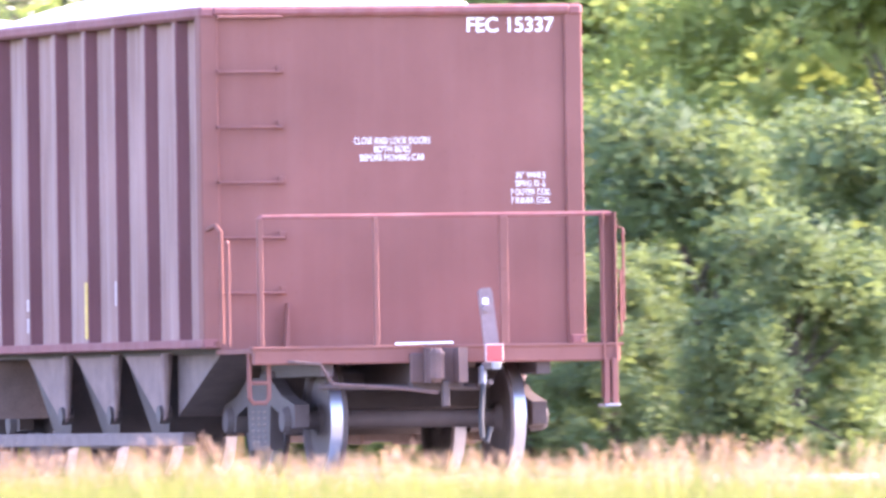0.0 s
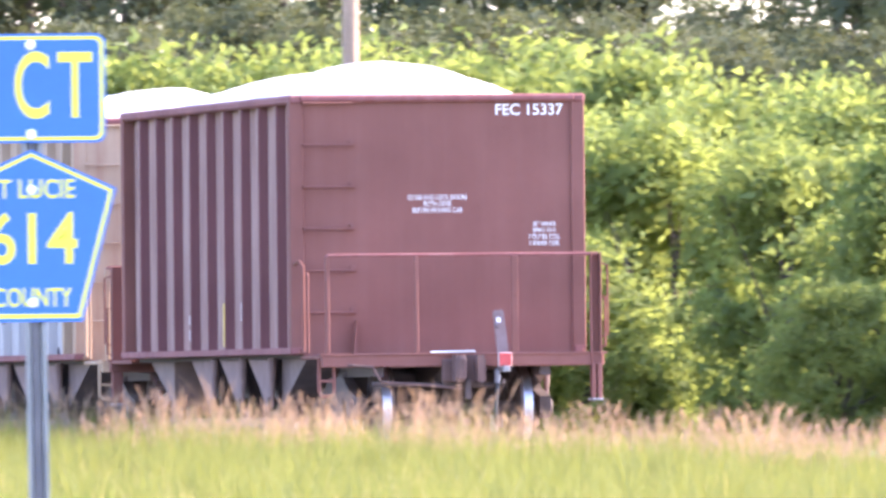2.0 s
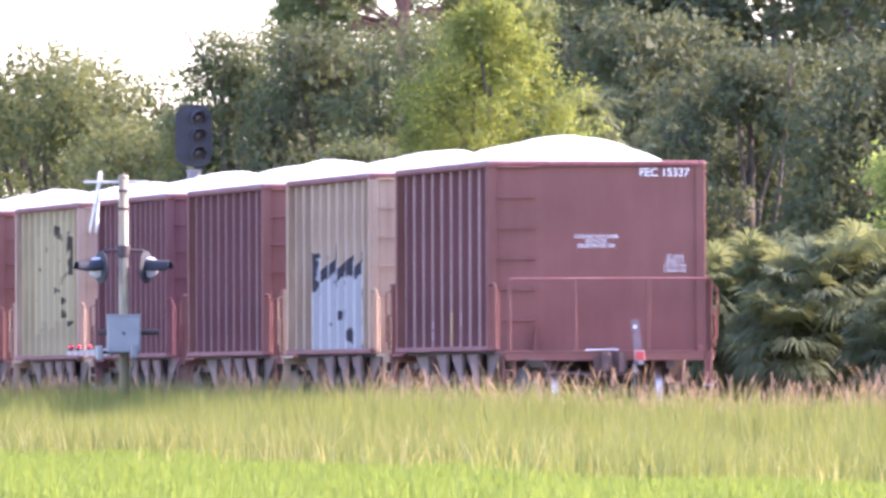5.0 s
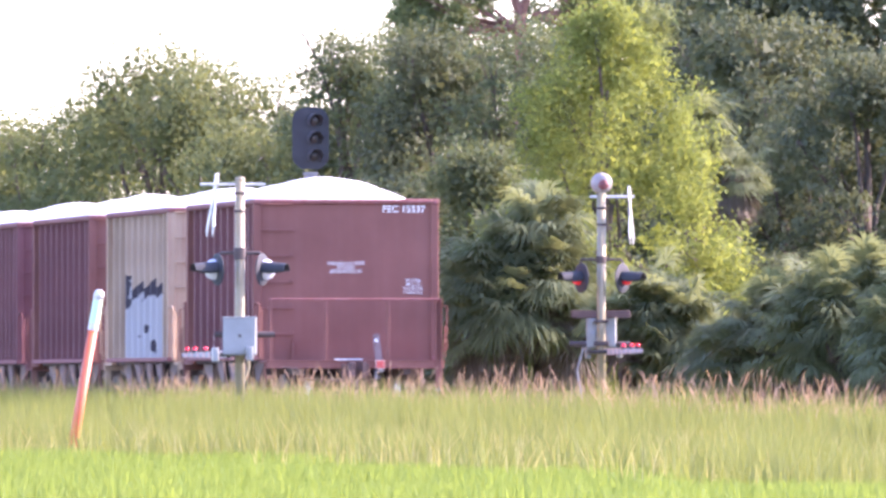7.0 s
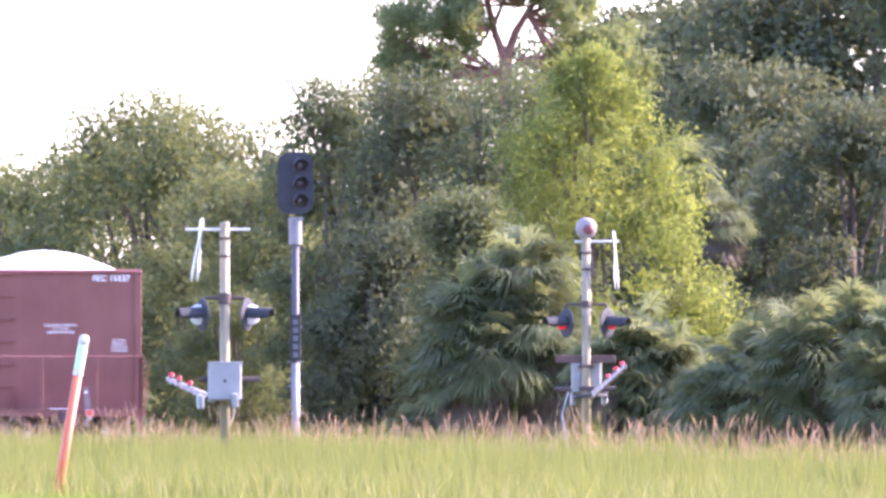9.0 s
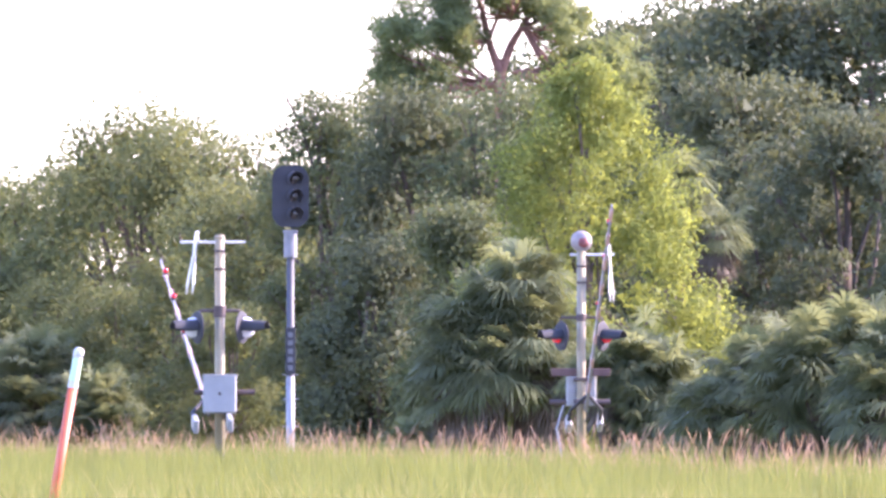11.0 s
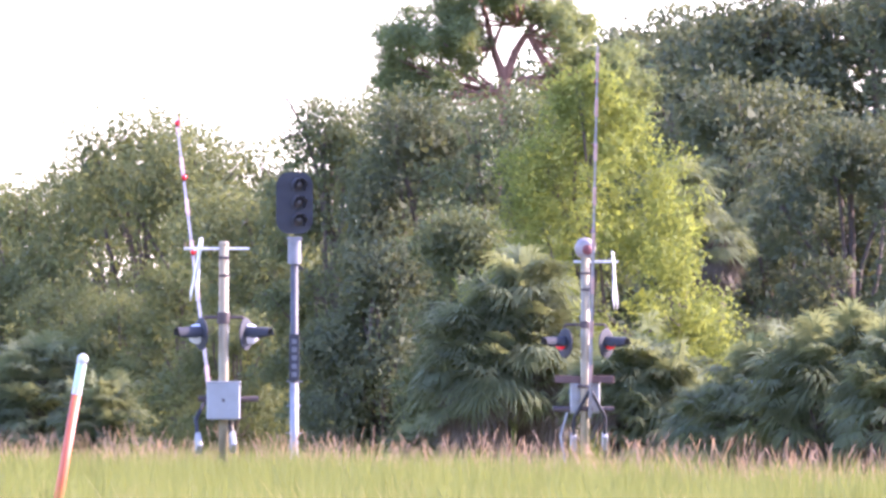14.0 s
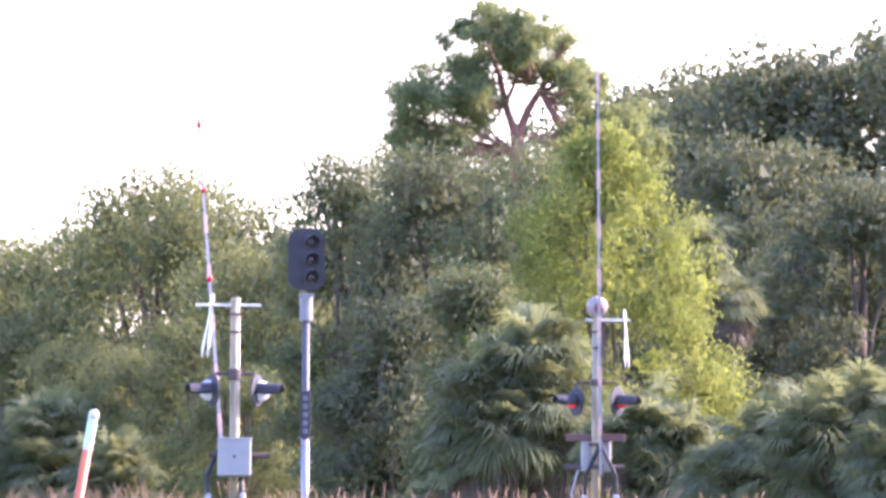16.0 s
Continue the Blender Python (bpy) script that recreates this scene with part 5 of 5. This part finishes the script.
def make_right_gate():
    x, y = 39.3, on_ray(8.02, 39.3)
    ob, g = crossing_mast("level crossing mast with red flashing lights, round bell and gate mechanism", x, y)
    z0 = EYE - g
    d = math.hypot(x, y)
    top = z0 + math.tan(radians(0.70)) * d
    part("mast", Form().rod([(0, 0, -0.2), (0, 0, top)], 0.075, 16), MASTPAINT, ob, "silver round mast", True)
    bell = part("bell", Form().turned([(0.0, -0.10), (0.12, -0.095), (0.175, -0.05), (0.185, 0.0), (0.15, 0.03), (0.0, 0.05)], 20, "y", (0, 0, top + 0.13)), plain("dull_bell_metal", (0.24, 0.21, 0.20), 0.6, 0.2), ob, "round crossing bell", True)
    part("gong", Form().turned([(0.0, -0.13), (0.05, -0.125), (0.085, -0.11), (0.095, -0.06)], 16, "y", (0.035, 0, top + 0.105)), plain("rusty_red_gong", (0.16, 0.04, 0.035), 0.6), bell, "dark red gong", True)
    for z in (top - 0.30, top - 0.58):
        part("clamp", Form().rod([(0, 0, z - 0.02), (0, 0, z + 0.02)], 0.084, 16), STEEL, ob)
    part("crossarm", Form().rod([(-0.20, 0, top - 0.10), (0.57, 0, top - 0.10)], 0.022, 8), WHITEP, ob, "thin white cross arm")
    for turn, dx in ((45, 0.49), (-45, 0.51)):
        b = part("crossbuck", Form().box(-0.012, 0.012, -0.60, 0.60, -0.11, 0.11, 0.004), WHITEP, ob, "white crossbuck blade seen edge on")
        b.matrix_basis = pose(dx, 0, top - 0.42, turn, -3, -3)
    zl = z0 + math.tan(radians(0.395)) * d
    part("lamp_arm", Form().rod([(-0.38, 0, zl + 0.16), (-0.34, 0, zl + 0.32), (0.34, 0, zl + 0.32), (0.42, 0, zl + 0.16)], 0.026, 8).rod([(0, 0, zl + 0.26), (0, 0, zl + 0.38)], 0.092, 14), STEEL, ob)
    flasher(ob, -0.36, zl, -1, LENS, -60)
    flasher(ob, 0.38, zl, -1, LENS, 60)
    zb = z0 - math.tan(radians(0.0)) * d + math.tan(radians(0.215)) * d
    box = part("cabinet", Form().box(-0.26, 0.26, 0.09, 0.5, zb - 0.32, zb + 0.28, 0.025), GREYBOX, ob, "weathered grey gate mechanism cabinet")
    part("crossbar", Form().box(-0.52, 0.50, 0.02, 0.09, zb + 0.20, zb + 0.33, 0.01), GRIME, box, "dark steel cross channel")
    for z in (zb + 0.16, zb - 0.06):
        part("clamp", Form().rod([(-0.15, -0.02, z), (-0.15, 0.10, z)], 0.045, 12), ALU, box)
    part("bracket", Form().box(-0.13, 0.13, -0.1, 0.12, zb - 0.28, zb - 0.20, 0.01), STEEL, box)
    part("bracket", Form().box(-0.13, 0.13, -0.1, 0.12, zb + 0.12, zb + 0.17, 0.01), STEEL, box)
    part("shaft", Form().rod([(-0.55, 0.15, zb - 0.25), (0.5, 0.15, zb - 0.25)], 0.05, 10), STEEL, ob)
    part("conduit", Form().rod([(-0.3, 0.1, zb - 0.3), (-0.42, 0.1, zb - 0.7), (-0.2, 0.05, 0.0)], 0.02, 8), ALU, ob)
    arm = gate_arm(7.1, "white gate arm with worn red stripes")
    arm.parent = ob
    return ob, arm, (0.08, -0.05, z0 - math.tan(radians(0.002)) * d + (0.7638 - 0.624 - 0.0) * d * math.pi / 180), (-85.2, 1.4)


def make_signal():
    x = 39.6
    y = on_ray(7.004, x)
    d, g = math.hypot(x, y), float(ground_z(x, y))
    ob = thing("railway_signal", "black three-lamp railway colour light signal on a grey mast", "railway signal", pose(x, y, g, 0, 0, -7))

    def h(el):
        return EYE - g + math.tan(radians(el)) * d

    part("mast", Form().rod([(0, 0, -0.3), (0, 0, h(0.72))], 0.075, 14), plain("grey_mast_paint", (0.055, 0.057, 0.064), 0.6, 0.1, 0.15), ob, "dark grey mast", True)
    part("lower_sleeve", Form().rod([(0, 0, 0), (0, 0, h(0.255))], 0.083, 14), ALU, ob, "pale lower half of the mast", True)
    part("mast_head", Form().rod([(0, 0, h(0.67)), (0, 0, h(0.76))], 0.13, 14).box(-0.15, 0.15, -0.13, 0.13, h(0.755), h(0.765)), plain("dull_grey_casting", (0.16, 0.16, 0.17), 0.6), ob)
    plate = part("number_plate", Form().box(-0.10, 0.10, -0.11, -0.085, h(0.262), h(0.425), 0.01), BLACK, ob, "black upright plate")
    for k in range(5):
        z = h(0.275 + 0.029 * k)
        part("bar", Form().box(-0.05, 0.05, -0.116, -0.108, z, z + 0.10, 0.003), FAINT, plate, "worn pale bar")
    for z, r in ((h(0.26), 0.16), (h(0.175), 0.15), (h(0.08), 0.16)):
        part("step", Form().rod([(-r, 0, z), (r, 0, z)], 0.014, 6), ALU, ob)
    w, top, low = 0.365, h(0.992), h(0.775)
    mid = (top + low) / 2
    head = part("head", Form().prism([(a, mid + b) for a, b in rounded(2 * w, top - low, 0.27, 8)], -0.04, -0.005), BLACK, ob, "black oval signal head with three dark lamps")
    part("housing", Form().box(-0.16, 0.16, 0.0, 0.28, low + 0.08, top - 0.08, 0.04), BLACK, head)
    for k in (-1, 0, 1):
        z = mid + 0.35 * k
        n, verts = 14, []
        ring = [(math.cos(a), math.sin(a)) for a in (math.pi * (-0.25 + 1.5 * i / n) for i in range(n + 1))]
        for r0, y0 in ((0.145, -0.04), (0.14, -0.34), (0.13, -0.34), (0.135, -0.04)):
            verts += [(a * r0, y0 + (0.12 if b < 0 and y0 < -0.1 else 0), b * r0) for a, b in ring]
        m = n + 1
        hood = part("hood", Form().put(verts, [(j * m + i, j * m + i + 1, (j + 1) * m + i + 1, (j + 1) * m + i) for j in range(3) for i in range(n)]), BLACK, head)
        hood.matrix_basis = pose(0.06, 0, z, 0, 0, 12)
        lens = part("lens", Form().turned([(0.0, -0.06), (0.06, -0.057), (0.105, -0.045)], 16, "y"), LENS_DIM, head, "dark unlit lens", True)
        lens.matrix_basis = pose(0.06, 0, z)


LEFT_GATE, LEFT_ARM, LEFT_PIVOT, LEFT_WAY = make_left_gate()
RIGHT_GATE, RIGHT_ARM, RIGHT_PIVOT, RIGHT_WAY = make_right_gate()
make_signal()



# ---- the passing car ----
CAR_WHITE = plain("glossy_white_car_paint", (0.80, 0.80, 0.81), 0.22, 0.0, 0.03, 3.0, 0.0)
CAR_GLASS = plain("tinted_car_glass", (0.015, 0.018, 0.02), 0.06, 0.0, 0.05, 3.0, 0.0)
FIN_GREY = plain("pale_blue_grey_plastic", (0.36, 0.42, 0.52), 0.35, 0.0, 0.05)
TAIL_RED = plain("red_tail_lamp_plastic", (0.45, 0.02, 0.02), 0.2, 0.0, 0.05)
ROOF_X, ROOF_Z = -0.10, 1.402


def roof_z(x, y=0.0):
    return ROOF_Z - (x - ROOF_X) ** 2 / 12 - 0.09 * (y / 0.6) ** 2 * 0.6


def loft(sections):
    """A closed skin through rings of equal length."""
    n = len(sections[0])
    f = Form()
    faces = [(i * n + k, i * n + (k + 1) % n, (i + 1) * n + (k + 1) % n, (i + 1) * n + k) for i in range(len(sections) - 1) for k in range(n)]
    faces += [tuple(range(n)), tuple(range((len(sections) - 1) * n, len(sections) * n))]
    return f.put([p for s in sections for p in s], faces)


def make_passing_car():
    """Local x is forward, the wheels stand on z = 0."""
    ob = thing("car", "glossy white saloon car driving past, short fin aerial on its roof", "car")
    # lower shell: half width, underside and belt at each station
    rings = []
    for x, w, low, belt in ((-2.28, 0.70, 0.42, 0.86), (-2.22, 0.80, 0.30, 0.94), (-1.9, 0.87, 0.24, 0.98), (-1.35, 0.89, 0.22, 0.96), (-0.4, 0.90, 0.20, 0.93), (0.5, 0.90, 0.20, 0.92),
                            (1.05, 0.89, 0.20, 0.90), (1.5, 0.87, 0.22, 0.82), (1.95, 0.82, 0.24, 0.73), (2.15, 0.72, 0.28, 0.66), (2.22, 0.60, 0.34, 0.60)):
        mid = (low + belt) / 2
        half = [(w * 0.90, low), (w * 0.99, low + 0.08), (w, mid), (w * 0.985, belt - 0.10), (w * 0.93, belt - 0.03), (w * 0.80, belt), (w * 0.35, belt + 0.018)]
        rings.append([(x, y, z) for y, z in half] + [(x, -y, z) for y, z in reversed(half)])
    body = part("body", loft(rings), CAR_WHITE, ob, "", True)
    # roof panel with cambered skin
    n, m = 18, 10
    top, under = [], []
    for i in range(n + 1):
        x = -1.0 + 1.75 * i / n
        for j in range(m + 1):
            y = 0.60 * (2 * j / m - 1)
            top.append((x, y, roof_z(x, y)))
            under.append((x, y * 0.98, roof_z(x, y) - 0.035))
    k, w = len(top), m + 1
    cell = [(i * w + j, i * w + j + 1, (i + 1) * w + j + 1, (i + 1) * w + j) for i in range(n) for j in range(m)]
    rim = [i * w for i in range(n + 1)] + [n * w + j for j in range(1, w)] + [i * w + m for i in range(n - 1, -1, -1)] + [j for j in range(m - 1, 0, -1)]
    roof = Form().put(top + under, cell + [tuple(a + k for a in reversed(c)) for c in cell] + [(rim[a], rim[(a + 1) % len(rim)], rim[(a + 1) % len(rim)] + k, rim[a] + k) for a in range(len(rim))])
    roof = part("roof", roof, CAR_WHITE, ob, "curved white roof panel", True)
    fin = Form().prism([(-0.055, -0.03), (0.07, -0.03), (0.03, 0.025), (0.005, 0.040), (-0.048, 0.042)], -0.02, 0.02)
    part("aerial", fin, FIN_GREY, roof, "pale blue-grey fin aerial").matrix_basis = pose(-0.42, 0, roof_z(-0.42))
    # glass and pillars
    part("windscreen", Form().put([(1.18, -0.70, 0.90), (1.18, 0.70, 0.90), (0.74, 0.57, roof_z(0.74, 0.57) - 0.01), (0.74, -0.57, roof_z(0.74, 0.57) - 0.01),
                                   (1.15, -0.70, 0.88), (1.15, 0.70, 0.88), (0.72, 0.57, roof_z(0.74, 0.57) - 0.03), (0.72, -0.57, roof_z(0.74, 0.57) - 0.03)],
                                  [(0, 1, 2, 3), (4, 7, 6, 5), (0, 4, 5, 1), (1, 5, 6, 2), (2, 6, 7, 3), (3, 7, 4, 0)]), CAR_GLASS, ob, "dark tinted windscreen")
    part("rear_window", Form().put([(-1.62, -0.68, 0.97), (-1.62, 0.68, 0.97), (-0.99, 0.57, roof_z(-1, 0.57) - 0.01), (-0.99, -0.57, roof_z(-1, 0.57) - 0.01),
                                    (-1.59, -0.68, 0.95), (-1.59, 0.68, 0.95), (-0.97, 0.57, roof_z(-1, 0.57) - 0.03), (-0.97, -0.57, roof_z(-1, 0.57) - 0.03)],
                                   [(0, 1, 2, 3), (4, 7, 6, 5), (0, 4, 5, 1), (1, 5, 6, 2), (2, 6, 7, 3), (3, 7, 4, 0)]), CAR_GLASS, ob, "dark tinted rear window")
    for s in (-1, 1):
        for x0, x1, u0, u1 in ((-0.08, 1.02, -0.06, 0.66), (-1.32, -0.16, -0.90, -0.14)):
            v = []
            for d in (0.0, -0.02):
                v += [(x0, s * (0.80 + d), 0.90), (x1, s * (0.80 + d), 0.88), (u1, s * (0.615 + d), roof_z(u1, 0.6) - 0.02), (u0, s * (0.615 + d), roof_z(u0, 0.6) - 0.02)]
            part("side_window", Form().put(v, [(0, 1, 2, 3), (7, 6, 5, 4), (0, 4, 5, 1), (1, 5, 6, 2), (2, 6, 7, 3), (3, 7, 4, 0)]), CAR_GLASS, ob, "dark tinted side window")
        for x0, x1 in ((1.12, 0.74), (-0.12, -0.10), (-1.50, -0.98)):
            part("pillar", Form().rod([(x0, s * 0.76, 0.88), (x1, s * 0.60, roof_z(x1, 0.6) - 0.015)], 0.03, 8), CAR_WHITE, ob, "", True)
        mirror = part("wing_mirror", Form().box(0.78, 0.92, min(s * 0.88, s * 1.04), max(s * 0.88, s * 1.04), 0.92, 1.05, 0.03), CAR_WHITE, ob)
        part("mirror_glass", Form().box(0.772, 0.78, min(s * 0.90, s * 1.02), max(s * 0.90, s * 1.02), 0.94, 1.03, 0.002), CAR_GLASS, mirror, "dark mirror glass")
        part("headlight", Form().box(1.98, 2.17, min(s * 0.46, s * 0.73), max(s * 0.46, s * 0.73), 0.55, 0.67, 0.04), CLEAR, ob, "clear headlight")
        part("tail_light", Form().box(-2.30, -2.12, min(s * 0.45, s * 0.77), max(s * 0.45, s * 0.77), 0.72, 0.86, 0.03), TAIL_RED, ob, "red tail light")
        for x in (-0.65, 0.35):
            part("door_handle", Form().box(x - 0.09, x + 0.09, min(s * 0.89, s * 0.93), max(s * 0.89, s * 0.93), 0.76, 0.79, 0.008), CAR_WHITE, ob)
        for x in (-1.32, 1.36):
            wheel = part("wheel", Form().turned([(0.20, -0.10), (0.29, -0.11), (0.315, -0.08), (0.32, 0.0), (0.315, 0.08), (0.29, 0.11), (0.20, 0.10)], 26, "y"), HOSE, ob, "black tyre on a silver rim", True)
            part("rim", Form().turned([(0.0, 0.07 * s), (0.06, 0.085 * s), (0.17, 0.07 * s), (0.205, 0.10 * s), (0.205, -0.10 * s)], 26, "y"), ALU, wheel, "silver rim", True)
            wheel.matrix_basis = pose(x, s * 0.81, 0.32)
            ROLLING.append((wheel, x, s * 0.81))
    part("bumper", Form().box(2.08, 2.26, -0.62, 0.62, 0.32, 0.47, 0.05), CAR_WHITE, ob)
    part("bumper", Form().box(-2.33, -2.15, -0.72, 0.72, 0.40, 0.58, 0.05), CAR_WHITE, ob)
    part("grille", Form().box(2.16, 2.245, -0.34, 0.34, 0.49, 0.58, 0.02), BLACK, ob, "black grille")
    return ob


ROLLING = []
PASSING = make_passing_car()
BEND, TURN_RATE = 48.0, 5.35


# ---- what moves ----
def motions():
    times = [0, 4, 8, 12, 16]
    for n, (car, load) in enumerate(zip(CARS, LOADS)):
        rows = [(t, pose(TRACK_X, car_y(t) + n * CAR_PITCH, RAIL_Z)) for t in times]
        walk(car, rows)
        walk(load, rows)
    step = 1 / 30
    for w, y in SPIN:
        rows = []
        for k in range(481):
            t = k * step
            rows.append((t, pose(0, y, 0.457, -math.degrees((car_y(t) - car_y(0)) / 0.457) % 360)))
        walk(w, rows)

    # the car follows a bend round the field
    rows, rolled = [], radians(TURN_RATE) * BEND / 0.32
    for k in range(33):
        t = k / 2
        a = 6.28 + 0.41 + TURN_RATE * (t - 13.1)
        rows.append((t, pose(BEND * math.sin(radians(a)), BEND * math.cos(radians(a)), 0.0, 0, 0, -a)))
    walk(PASSING, rows)
    for wheel, x, y in ROLLING:
        walk(wheel, [(k / 12, pose(x, y, 0.32, 0, math.degrees(rolled * k / 12) % 360)) for k in range(193)])

    def swing(arm, pivot, way, rows):
        heading, lean = way
        walk(arm, [(t, Matrix.Translation(pivot) @ pose(0, 0, 0, 0, 0, heading) @ pose(0, 0, 0, lean, 0, 0) @ pose(0, 0, 0, 0, -a, 0)) for t, a in rows])

    swing(LEFT_ARM, LEFT_PIVOT, LEFT_WAY, [(0, 0), (5, 0), (8.4, 0), (9.0, 3.0), (9.5, 7), (11.5, 27.2), (12.5, 38.0), (13.1, 43.0), (13.7, 48.6), (14.5, 56.7), (15, 62), (16, 68)])
    swing(RIGHT_ARM, RIGHT_PIVOT, RIGHT_WAY, [(0, 0), (5, 0), (8.4, 0), (9.0, 4.0), (9.5, 9), (11.5, 35.0), (12.5, 45.0), (13.1, 51.5), (14, 62), (15, 75), (16, 83)])


motions()
